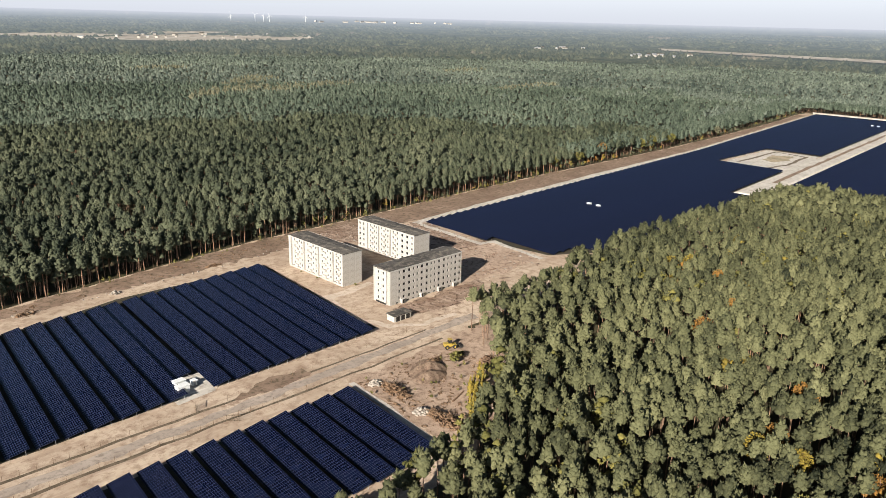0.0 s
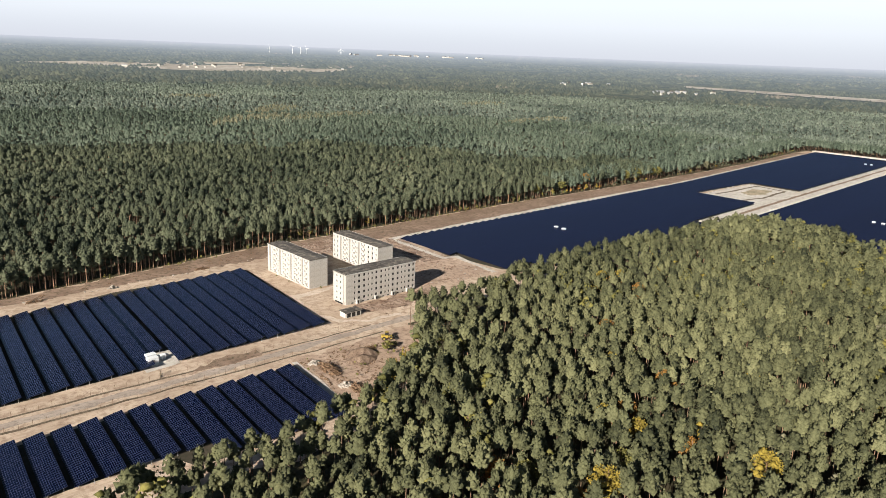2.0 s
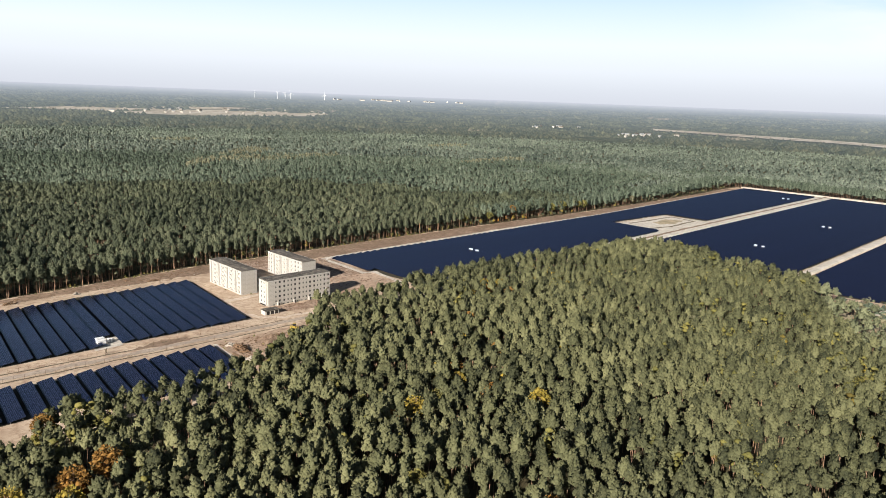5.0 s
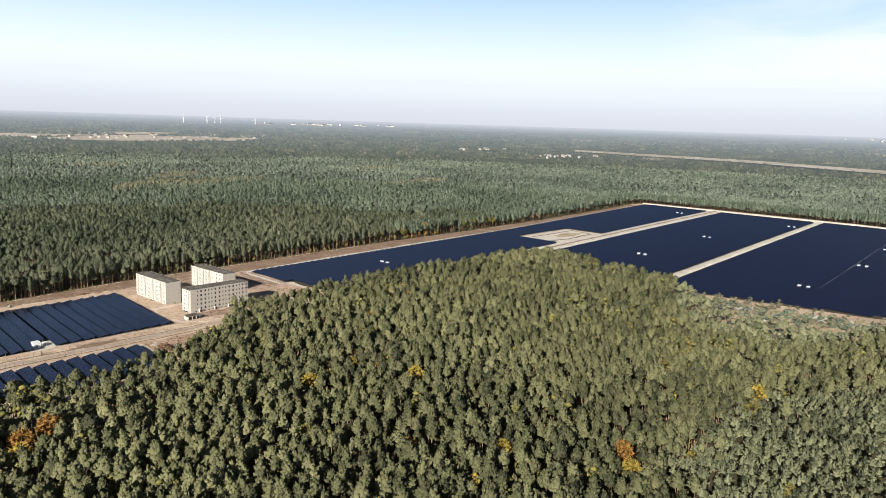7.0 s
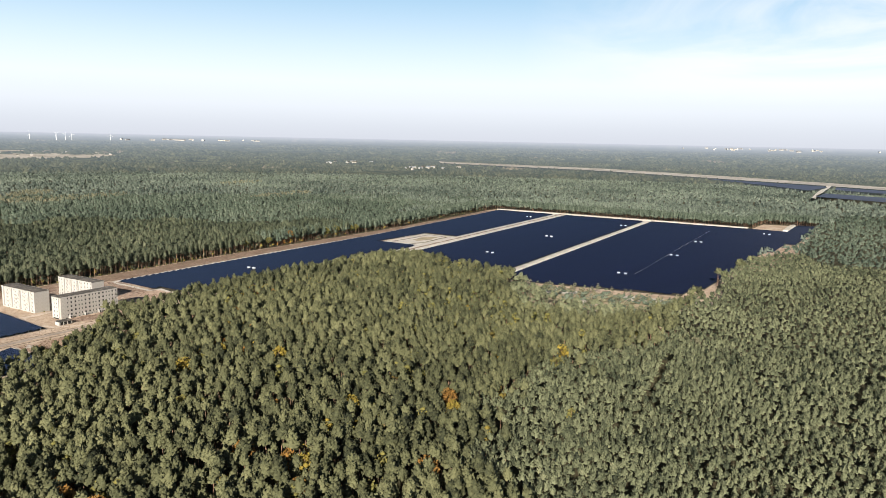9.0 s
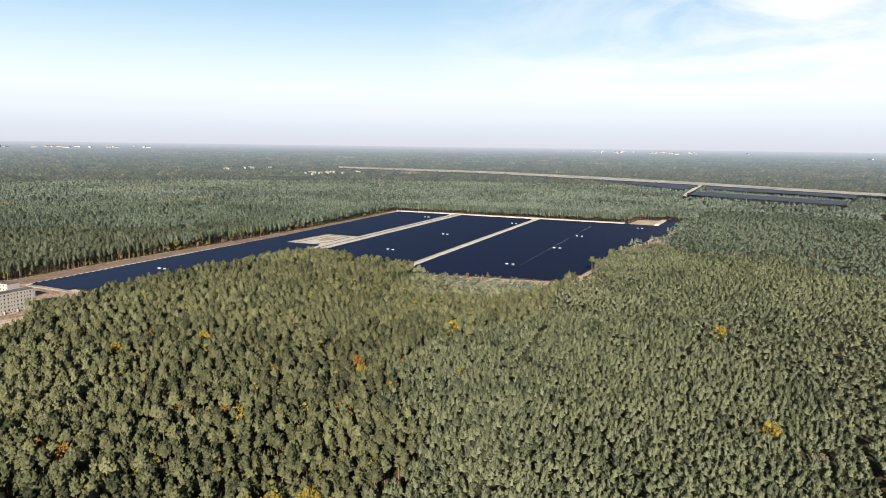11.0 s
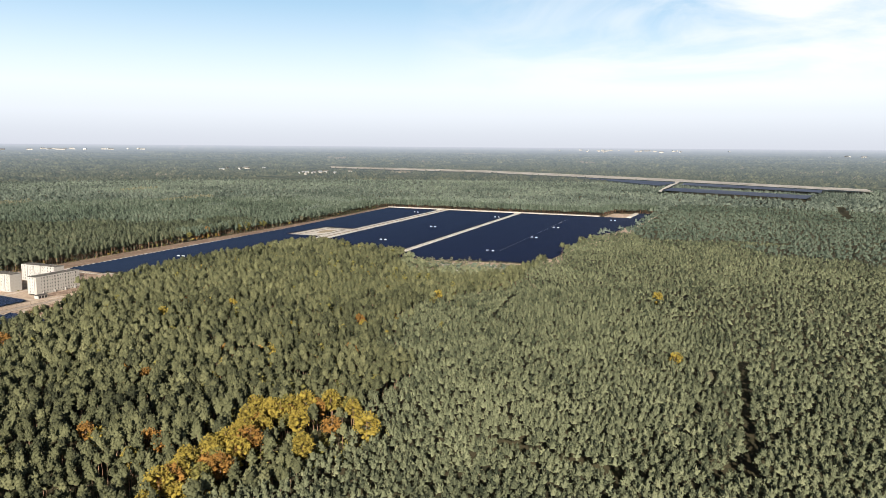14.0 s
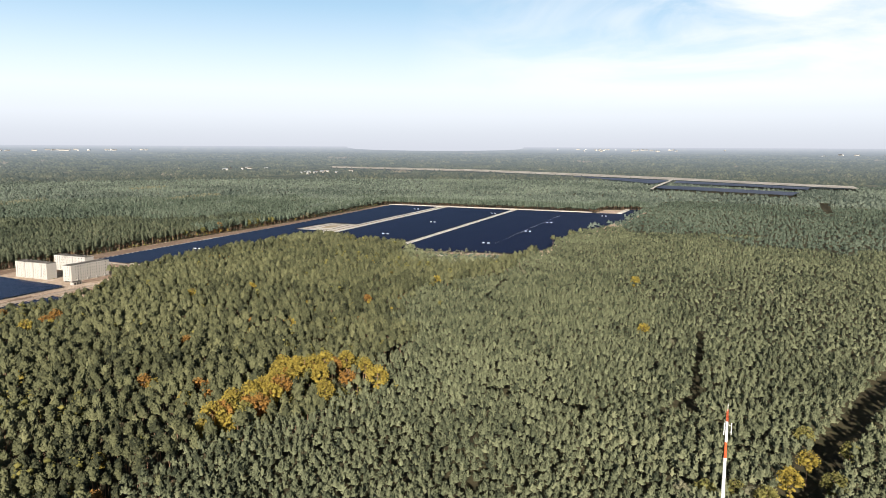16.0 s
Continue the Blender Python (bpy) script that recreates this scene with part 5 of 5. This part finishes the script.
larches = []
for k in range(26):
    q = k / 25
    larches.append((-3.0 - 19.0 * q + rng.normal(0, 1.5), -57.0 - 17.5 * q + rng.normal(0, 1.5)))
for k in range(3):
    set_out(tree_kind("larch_tree", "thin young larch with golden needles at the yard's edge", "larch", 7.6, 0.09, 5, larch_pieces(460 + k), M_LEAF, rng, 0.5, "golden larches"), larches[k::3], rng, 0.75, 1.15)

# young growth on the clearing, shrubs on the yards
def low_growth(name, poly, step, lo, hi, protos, mat, label, keep=0.6, seed=3):
    r = np.random.default_rng(seed)
    xs, ys = [p[0] for p in poly], [p[1] for p in poly]
    x, y = jittered(min(xs), max(xs), min(ys), max(ys), step, r)
    ok = inside(poly, x, y) & (r.random(len(x)) < keep) & (soft_noise(x, y, 16, seed) > 0.3)
    x, y = x[ok], y[ok]
    s = r.uniform(lo, hi, len(x))
    return plant(name, protos, x, y, s, r.uniform(0.2, 0.9, len(x)), [mat, M_BARK], label, r, wide=s * 1.4, category="shrubs")


SMALL = [mature_pine(700 + k, 7, 4, 1.3, 8, 3, 1.2) for k in range(5)]
BUSHY = [join([(*clump(np.random.default_rng(720 + 9 * k + q), np.array([2.2 * math.cos(q * 2.1 + k), 2.2 * math.sin(q * 2.1 + k), 4.2 + 1.6 * (q == 2)]), 4.0, 0.95), 0) for q in range(3)]
              + [(*sprays(np.random.default_rng(740 + k), 16, np.array([0, 0, 4.5]), np.array([4.2, 4.2, 4.6]), 1.9), 0)]) for k in range(5)]
low_growth("young_pines", CLEARING, 4.2, 0.12, 0.34, BUSHY, M_HAZED_PINE, "knee-high to man-high young pines on a clearing", 0.6, 3)
low_growth("young_pines", CLEARING, 6.0, 0.18, 0.36, BUSHY, M_TAN, "bushy faded young growth on a sandy clearing", 0.45, 5)
low_growth("young_pines", [q for q in THICKET if q[0] < 340] + [(300, -205), (262, -240), (262, -285), (300, -312), (340, -318)], 3.0, 0.36, 0.8, SMALL + SLIM0, M_YOUNG, "young pines thinning out towards a clearing", 0.95, 4)
low_growth("faded_scrub", THICKET, 9.0, 0.3, 0.55, LEAFY, M_TAN, "faded birch scrub round the clearing", 0.45, 14)
for k, pts in enumerate(([(310, -205), (330, -200), (334, -225), (322, -232)], [(282, -245), (304, -240), (298, -266)], [(325, -270), (342, -262), (346, -295), (330, -300)], [(270, -262), (284, -258), (280, -278)])):
    sheet("sand_patch", pts, 0.09 + 0.01 * k, M_PALE, "open patch of pale sand on the clearing", ragged=3.0)
low_growth("shrubs", [(-230, -372), (-205, -352), (-128, -336), (-104, -372), (-124, -396), (-160, -392), (-190, -374)], 4.2, 0.25, 0.6, LEAFY, M_OLIVE, "leafy olive bushes filling the grove", 0.75, 15)
low_growth("shrubs", [(-30, -28), (15, -26), (8, -46), (-8, -57), (-36, -76), (-33, -40)], 3.5, 0.06, 0.16, LEAFY, M_OLIVE, "low dry shrubs on scraped earth", 0.25, 6)
low_growth("dry_reeds", [(-10, -60), (6, -52), (9, -54), (-5, -64), (-34, -82), (-36, -78)], 2.2, 0.12, 0.3, SMALL, M_OLIVE, "tall yellowed reeds at the edge of the wood", 0.8, 9)
low_growth("shrubs", [(-130, 103), (25, 124), (110, 132), (310, 146), (310, 153), (25, 131), (-130, 109)], 3.0, 0.05, 0.2, LEAFY, M_OLIVE, "low shrubs and weeds on the verge below the pines", 0.5, 7)
low_growth("shrubs", [(345, -316), (336, -312), (330, -190), (336, -182)], 5.0, 0.15, 0.35, SMALL, M_NORTH, "dark bushes along the edge of the solar field", 0.6, 8)
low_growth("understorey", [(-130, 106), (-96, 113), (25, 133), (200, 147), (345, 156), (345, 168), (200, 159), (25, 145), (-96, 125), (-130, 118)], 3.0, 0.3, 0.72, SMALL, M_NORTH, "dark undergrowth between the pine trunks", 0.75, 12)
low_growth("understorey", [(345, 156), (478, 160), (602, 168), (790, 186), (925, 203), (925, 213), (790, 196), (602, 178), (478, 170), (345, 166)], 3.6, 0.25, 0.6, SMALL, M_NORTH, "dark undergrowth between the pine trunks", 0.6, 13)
FOOT = [(25, 130), (200, 143), (345, 151), (478, 155), (602, 163), (790, 181), (925, 200), (925, 206), (790, 187), (602, 169), (478, 161), (345, 157), (200, 149), (25, 135)]
low_growth("bushes", FOOT, 4.4, 0.14, 0.36, LEAFY, M_NORTH, "green bushes along the foot of the pines", 0.6, 16)
low_growth("bushes", FOOT, 8.0, 0.18, 0.42, LEAFY, M_OLIVE, "olive bushes along the foot of the pines", 0.5, 17)
low_growth("bushes", FOOT, 13.0, 0.2, 0.45, LEAFY, M_LEAF, "yellow bushes along the foot of the pines", 0.4, 18)
low_growth("bushes", [(330, 150), (400, 152), (400, 160), (330, 158)], 6.0, 0.2, 0.4, LEAFY, M_RUST, "rusty red bushes at the foot of the pines", 0.5, 19)
for x, y, s in ((2.6, -40.6, 0.55), (5.8, -39.2, 0.42), (8.6, -38.4, 0.3), (24.5, 43.5, 0.16), (17.0, 62, 0.14), (16.5, 74, 0.13), (6, -52, 0.4)):
    t = tree_kind("shrub", "yellowing green shrub beside the blocks", "shrub", 9, 0.12, 4, leafy_pieces(int(600 + x), 9.0, 4.0, 18, 60), M_OLIVE, rng, 1.2, "shrubs")
    t.matrix_world = pose(x, y, 0, 0, 0, 40 * x)
    t.scale = (s, s, s)


# ---- heaps, machine, fences ----
def heap(name, x, y, turn, lx, ly, hz, n, mat, sticks, label):
    """A heap of stones or of grubbed roots: many rough lumps over a low core."""
    r = np.random.default_rng(int(abs(x * 13 + y * 7)))
    v, f, b = [], [], 0
    for k in range(n):
        a, q = r.random() * 6.28, math.sqrt(r.random())
        px, py = q * math.cos(a) * lx / 2, q * math.sin(a) * ly / 2
        z = hz * (1 - q * q) * r.random()
        if sticks and k % 3:
            d = r.normal(size=3) * np.array([1, 1, 0.45])
            d *= (1.0 + 1.2 * r.random()) / np.linalg.norm(d)
            side = np.cross(d, (0, 0, 1.0)) * 0.09
            c = np.array([px, py, z + 0.25])
            vv = np.array([c - d - side, c - d + side, c + d, c - d + (0, 0, 0.2), c + d * 0.6 + (0, 0, 0.12)])
            ff = np.array([(0, 1, 2), (1, 3, 2), (3, 0, 2), (0, 3, 1), (1, 3, 4)])
        else:
            vv, ff = clump(r, np.array([px, py, z + 0.1]), 0.35 + 0.45 * r.random(), 0.7)
        v.append(vv)
        f.append(ff + b)
        b += len(vv)
    ob = from_arrays(name, np.concatenate(v), np.concatenate(f), mat)
    ob.matrix_world = pose(x, y, 0.05, 0, 0, turn)
    return tagged(ob, label, "heap", kind="stuff")


heap("rubble_heap", -26.7, -34.4, 0, 5.0, 4.2, 1.5, 70, M_STONE, False, "heap of pale concrete rubble")
heap("root_heap", -25.4, -42.5, 88, 13, 5.0, 2.0, 260, M_ROOT, True, "long heap of grubbed brown tree roots")
heap("rubble_heap", -28.0, -57.6, 0, 5.0, 4.4, 1.6, 70, M_STONE, False, "heap of pale concrete rubble")
heap("root_heap", -26.2, -66.0, 90, 15, 5.4, 2.2, 300, M_ROOT, True, "long heap of grubbed brown tree roots")
heap("brush_heap", 12.5, -47.0, 25, 9, 4.5, 1.5, 200, M_BARK, True, "dark heap of dead brushwood at the wood's edge")


def soil_mound(x, y, turn, lx, ly, hz):
    """A mound of dug soil: rounded, furrowed by the machine that piled it."""
    n = 26
    g = np.linspace(-1, 1, n)
    u, v = np.meshgrid(g, g)
    q = np.hypot(u, v)
    z = hz * np.clip(1 - q ** 1.6, 0, 1) * (0.75 + 0.35 * np.sin(9 * u + 3.5 * v)) + 0.25 * hz * (soft_noise((u + 5) * 40, (v + 5) * 40, 7, 91) - 0.5) * (q < 0.95)
    pts = np.stack([u * lx / 2, v * ly / 2, np.where(q < 1, np.maximum(z, 0.0), -0.25)], -1).reshape(-1, 3)
    k = (np.arange(n - 1)[:, None] * n + np.arange(n - 1)).ravel()
    ob = from_arrays("soil_heap", pts, np.r_[np.c_[k, k + 1, k + n + 1], np.c_[k, k + n + 1, k + n]], M_MOUND, smooth=True)
    ob.matrix_world = pose(x, y, 0.12, 0, 0, turn)
    return tagged(ob, "broad furrowed mound of dug brown soil", "heap")


M_MOUND = mottled("dug_soil", (0.15, 0.1, 0.07), (0.23, 0.165, 0.118), (0.1, 0.066, 0.046), 0.4, 1.3, 0.95, 0.9, 0.3)
soil_mound(-8.0, -39.0, 40, 19, 13, 3.0)
heap("root_heap", -2.0, -35.5, 30, 6, 3.0, 1.2, 70, M_ROOT, True, "tangle of brown roots on the soil mound's flank")
log = bmesh.new()
tube(log, (-16.7, -59.4, 0.42), (-9.1, -56.9, 0.42), 0.3, 0.18, 8)
tagged(link_mesh("fallen_log", log, M_BARK), "dark felled log lying on scraped earth", "log")
heap("stone_heap", -58.5, 100.5, 0, 4.0, 2.5, 1.3, 30, M_STONE, False, "small pale stone heap beside the wood's edge")
heap("log_heap", -93, 99.5, 8, 8, 3, 1.0, 60, M_ROOT, True, "heap of dark branches and logs")
heap("log_heap", -10, 108, 8, 8, 2.5, 0.9, 50, M_ROOT, True, "heap of dark branches and logs")


def wheel_loader(x, y, turn):
    m = empty("wheel_loader", pose(x, y, 0, 0, 0, turn))
    tagged(m, "yellow wheel loader parked on scraped earth", "loader")
    part("rear_body", box_bm(-3.2, -0.4, -1.0, 1.0, 0.9, 2.1, bevel=0.12), M_YELLOW, m)
    part("front_body", box_bm(-0.3, 1.4, -0.8, 0.8, 0.9, 1.7, bevel=0.1), M_YELLOW, m)
    cab = part("cab", box_bm(-1.6, -0.2, -0.75, 0.75, 2.1, 3.4, bevel=0.08), M_VOID, m, "dark glazed cab")
    part("cab_roof", box_bm(-1.7, -0.1, -0.85, 0.85, 3.404, 3.52, bevel=0.04), M_YELLOW, cab)
    for wx in (-2.3, 0.7):
        for wy in (-1.15, 1.15):
            bm = bmesh.new()
            tube(bm, (wx, wy - 0.28, 0.78), (wx, wy + 0.28, 0.78), 0.78, 0.78, 14)
            w = part("wheel", bm, M_RUBBER, m)
            bm = bmesh.new()
            tube(bm, (wx, wy - 0.3, 0.78), (wx, wy + 0.3, 0.78), 0.36, 0.36, 10)
            part("rim", bm, M_YELLOW, w)
    for sy in (-0.55, 0.55):
        bm = bmesh.new()
        tube(bm, (0.6, sy, 1.7), (2.6, sy, 0.9), 0.14, 0.12, 6)
        part("lift_arm", bm, M_RUBBER, m)
    bm = bmesh.new()
    box(bm, 2.5, 2.65, -1.3, 1.3, 0.1, 1.3)
    box(bm, 2.65, 3.6, -1.3, 1.3, 0.1, 0.2)
    for sy in (-1.3, 1.24):
        box(bm, 2.65, 3.5, sy, sy + 0.06, 0.2, 1.0)
    part("bucket", bm, M_RUBBER, m, "black steel bucket")
    return m


wheel_loader(11.6, -30.6, -25)

# cabins in the notch of the near solar field
s = empty("transformer_station", pose(-74.0, 3.0, 0, 0, 0, 4))
tagged(s, "white transformer cabins standing close on pale gravel", "transformer cabin", "cabins in the solar fields")
part("pad", box_bm(-4.4, 5.4, -4.6, 5.0, 0.02, 0.2), M_PALE, s)
for cx, cy, w, d_, h in ((-1.8, -1.8, 4.0, 2.2, 2.5), (-0.9, 1.9, 3.6, 2.2, 2.5), (3.2, 0.2, 1.6, 1.5, 1.8)):
    c = part("cabin", box_bm(cx - w / 2, cx + w / 2, cy - d_ / 2, cy + d_ / 2, 0.16, h, bevel=0.06), M_WHITE, s)
    part("cabin_roof", box_bm(cx - w / 2 - 0.15, cx + w / 2 + 0.15, cy - d_ / 2 - 0.15, cy + d_ / 2 + 0.15, h + 0.004, h + 0.2, bevel=0.05), M_WHITE, c)
    part("louvre_door", box_bm(cx - 0.5, cx + 0.4, cy - d_ / 2 - 0.05, cy - d_ / 2 - 0.004, 0.3, 2.0), M_FRAME, c)


def fence(x0, y0, x1, y1, step, label):
    fe = tagged(empty("fence", pose(x0, y0, 0, 0, 0, math.degrees(math.atan2(y1 - y0, x1 - x0)))), label, "fence", "site fences")
    n = int(math.hypot(x1 - x0, y1 - y0) / step)
    for i in range(n + 1):
        share("fence_post", FENCE_POST, fe, pose(i * step, 0, 0))
    for z in (1.0, 1.85):
        part("wire", box_bm(0, n * step, -0.006, 0.006, z - 0.006, z + 0.006), M_TRACK, fe)
    return fe


bm = bmesh.new()
tube(bm, (0, 0, -0.3), (0, 0, 2.0), 0.06, 0.06, 5)
FENCE_POST = bpy.data.meshes.new("fence_post")
bm.to_mesh(FENCE_POST)
bm.free()
FENCE_POST.materials.append(M_ROOT)
fence(-150, -14.2, -80, -13.2, 4.0, "dark post and wire fence along the road")
fence(-68, -13.0, 12, -9.6, 4.0, "dark post and wire fence along the road")
fence(-150, -24.0, -30, -23.0, 4.0, "dark post and wire fence along the road")
for gx, gy, gt in ((-78.5, -13.5, 62), (-74, -23.6, -40)):
    gte = tagged(empty("metal_gate", pose(gx, gy, 0, 0, 0, gt)), "dark wire gate standing half open", "gate")
    part("gate_frame", box_bm(0, 4.2, -0.04, 0.04, 0.15, 0.25), M_TRACK, gte)
    part("gate_frame", box_bm(0, 4.2, -0.04, 0.04, 1.9, 2.0), M_TRACK, gte)
    for k in range(10):
        part("gate_bar", box_bm(0.05 + 0.45 * k, 0.11 + 0.45 * k, -0.03, 0.03, 0.25, 1.9), M_TRACK, gte)

# ---- striped mast in the plantation ----
mast = tagged(empty("radio_mast", pose(-203.5, -555.0, 0)), "slim radio mast striped white and orange-red", "mast")
z = 0.0
for k, (h, mat) in enumerate(((9.0, M_WHITE), (9.0, M_WHITE), (8.5, M_WHITE), (5.2, M_RED), (6.6, M_WHITE))):
    bm = bmesh.new()
    tube(bm, (0, 0, z - (0.3 if k == 0 else 0)), (0, 0, z + h - 0.01), 0.62 - 0.05 * k, 0.58 - 0.05 * k, 12)
    part("mast_section", bm, mat, mast)
    z += h
bm = bmesh.new()
for a in range(3):
    c, s_ = 0.35 * math.cos(a * 2.09), 0.35 * math.sin(a * 2.09)
    tube(bm, (c, s_, z), (c * 0.6, s_ * 0.6, z + 4.2), 0.07, 0.06, 5)
for q in range(6):
    box(bm, -0.3, 0.3, -0.3, 0.3, z + 0.5 + 0.6 * q, z + 0.58 + 0.6 * q)
part("lattice_top", bm, M_RED, mast)
for a in range(3):
    c, s_ = 1.35 * math.cos(a * 2.09 + 0.5), 1.35 * math.sin(a * 2.09 + 0.5)
    bm = bmesh.new()
    box(bm, c - 0.13, c + 0.13, s_ - 0.13, s_ + 0.13, z - 4.0, z - 0.2, bevel=0.03)
    tube(bm, (0, 0, z - 3.2), (c, s_, z - 3.2), 0.05, 0.05, 4)
    tube(bm, (0, 0, z - 1.0), (c, s_, z - 1.0), 0.05, 0.05, 4)
    part("panel_antenna", bm, M_WHITE, mast)
for dx, dz in ((-0.9, 5.0), (0.0, 6.2), (0.9, 5.4)):
    bm = bmesh.new()
    tube(bm, (dx * 0.5, 0, z + 3.6), (dx, 0, z + 4.2), 0.04, 0.04, 4)
    tube(bm, (dx, 0, z + 4.2), (dx, 0, z + dz), 0.04, 0.03, 4)
    part("whip_antenna", bm, M_WHITE, mast)


# ---- far off ----
def far_patch(name, pts, mat, label, z=24.0, category="field"):
    """A patch of open land on the wooded plain, laid over it and drawn in with it."""
    p = []
    for (x0, y0), (x1, y1) in zip(pts, pts[1:] + pts[:1]):
        n = max(1, int(math.hypot(x1 - x0, y1 - y0) / 120))
        p += [(x0 + (x1 - x0) * i / n, y0 + (y1 - y0) * i / n) for i in range(n)]
    xs, ys = np.array([q[0] for q in p], float), np.array([q[1] for q in p], float)
    xs += 14 * (soft_noise(xs, ys, 60, 51) - 0.5)
    ys += 14 * (soft_noise(xs, ys, 60, 52) - 0.5)
    X, Y, Z = settle(xs, ys, np.full(len(xs), z))
    bm = bmesh.new()
    face = bm.faces.new([bm.verts.new(c) for c in zip(X, Y, Z)])
    face.normal_update()
    if face.normal.z < 0:
        face.normal_flip()
    bmesh.ops.triangulate(bm, faces=[face])
    return tagged(link_mesh(name, bm, mat), label, category, kind="structure")


M_POND = mottled("far_solar_glass", (0.012, 0.02, 0.05), (0.02, 0.031, 0.07), (0.01, 0.016, 0.04), 0.01, 0.05, 0.5, 0.0, 0.01)
M_STUBBLE = mottled("pale_stubble", (0.33, 0.3, 0.26), (0.44, 0.4, 0.35), (0.2, 0.185, 0.15), 0.006, 0.03, 1.0, 0.0, 0.01)
for pts in FAR_FIELDS:
    far_patch("far_field", pts, M_STUBBLE, "pale open field far off among woods", 15.5)
for pts in FAR_POND:
    far_patch("far_solar_field", pts, M_POND, "far dark field of solar rows among woods", 19.5)
far_patch("far_road", FAR_ROAD, M_STUBBLE, "pale sandy strip of a far road", 21.0, "road")
far_patch("far_track", FAR_TRACK, M_PALE, "pale sandy track between far solar fields", 21.0, "track")
far_patch("far_clearing", [(945, -256), (1040, -254), (1045, -297), (948, -300)], M_SAND, "sandy clearing behind the solar field", 0.3)


def far_house(x, y, turn, w, l, h, mat):
    k = float(settle(x, y, 0)[2] * 0 + math.hypot(*(np.array(settle(x, y, 0)[:2]) - MID)) / math.hypot(x - MID[0], y - MID[1]))
    X, Y, Z = (float(q) for q in settle(x, y, 19.0))
    o = tagged(empty("far_house", pose(X, Y, Z, 0, 0, turn)), "small pale house in a far village among woods", "house", "far houses")
    w, l, h = w * k, l * k, h * k
    part("wall", box_bm(-l / 2, l / 2, -w / 2, w / 2, -3, h), M_GABLE, o)
    bm = bmesh.new()
    a = [bm.verts.new(p) for p in ((-l / 2 - 0.3, -w / 2 - 0.4, h), (-l / 2 - 0.3, w / 2 + 0.4, h), (-l / 2 - 0.3, 0, h + w * 0.4))]
    b = [bm.verts.new(p) for p in ((l / 2 + 0.3, -w / 2 - 0.4, h), (l / 2 + 0.3, w / 2 + 0.4, h), (l / 2 + 0.3, 0, h + w * 0.4))]
    bm.faces.new(a)
    bm.faces.new(b[::-1])
    for i in range(3):
        j = (i + 1) % 3
        bm.faces.new((a[j], a[i], b[i], b[j]))
    bmesh.ops.recalc_face_normals(bm, faces=bm.faces)
    part("roof", bm, mat, o)
    return o


r = np.random.default_rng(77)
for cx, cy, n, spread in ((2370, 1770, 9, 90), (2080, 1150, 8, 70), (2180, 1190, 5, 50), (1250, 3050, 14, 260), (1700, 3450, 12, 300), (15500, 2100, 30, 1300), (9000, -2000, 8, 900), (7170, 9010, 20, 800)):
    for k in range(n):
        (far_house if cx < 5000 else lambda *a: far_house(a[0], a[1], a[2], 26, 70, 5, M_FRAME))(cx + r.normal(0, spread), cy + r.normal(0, spread * 0.5), r.random() * 180, 6 + 4 * r.random(), 10 + 20 * r.random() ** 3, 3 + 1.5 * r.random(), M_FRAME if r.random() < 0.6 else M_ROOF)


def wind_turbine(bearing_deg, dist, size, turn, spin):
    a = radians(bearing_deg)
    x, y, z = (float(q) for q in settle(MID[0] + dist * math.cos(a), MID[1] + dist * math.sin(a), 0.0))
    t = tagged(empty("wind_turbine", pose(x, y, z - 3, 0, 0, turn)), "white three-bladed wind turbine on the horizon", "wind turbine", "wind turbines")
    bm = bmesh.new()
    tube(bm, (0, 0, 0), (0, 0, size), size * 0.028, size * 0.016, 10)
    part("tower", bm, M_WHITE, t)
    n = part("nacelle", box_bm(-size * 0.03, size * 0.07, -size * 0.02, size * 0.02, size, size * 1.045, bevel=size * 0.006), M_WHITE, t)
    bm = bmesh.new()
    tube(bm, (-size * 0.05, 0, size * 1.022), (-size * 0.028, 0, size * 1.022), size * 0.008, size * 0.02, 8)
    part("hub", bm, M_WHITE, n)
    for k in range(3):
        b = radians(spin + 120 * k)
        bm = bmesh.new()
        tip = (-size * 0.045, math.sin(b) * size * 0.44, size * 1.022 + math.cos(b) * size * 0.44)
        tube(bm, (-size * 0.04, 0, size * 1.022), tip, size * 0.013, size * 0.004, 4)
        part("rotor_blade", bm, M_WHITE, t)
    return t


for bearing_deg, size, turn, spin in ((61.7, 44, 20, 10), (60.1, 50, 35, 50), (59.55, 46, 15, 80), (59.15, 46, 40, 20), (56.7, 46, 25, 0)):
    wind_turbine(bearing_deg, 9500, size, turn, spin)
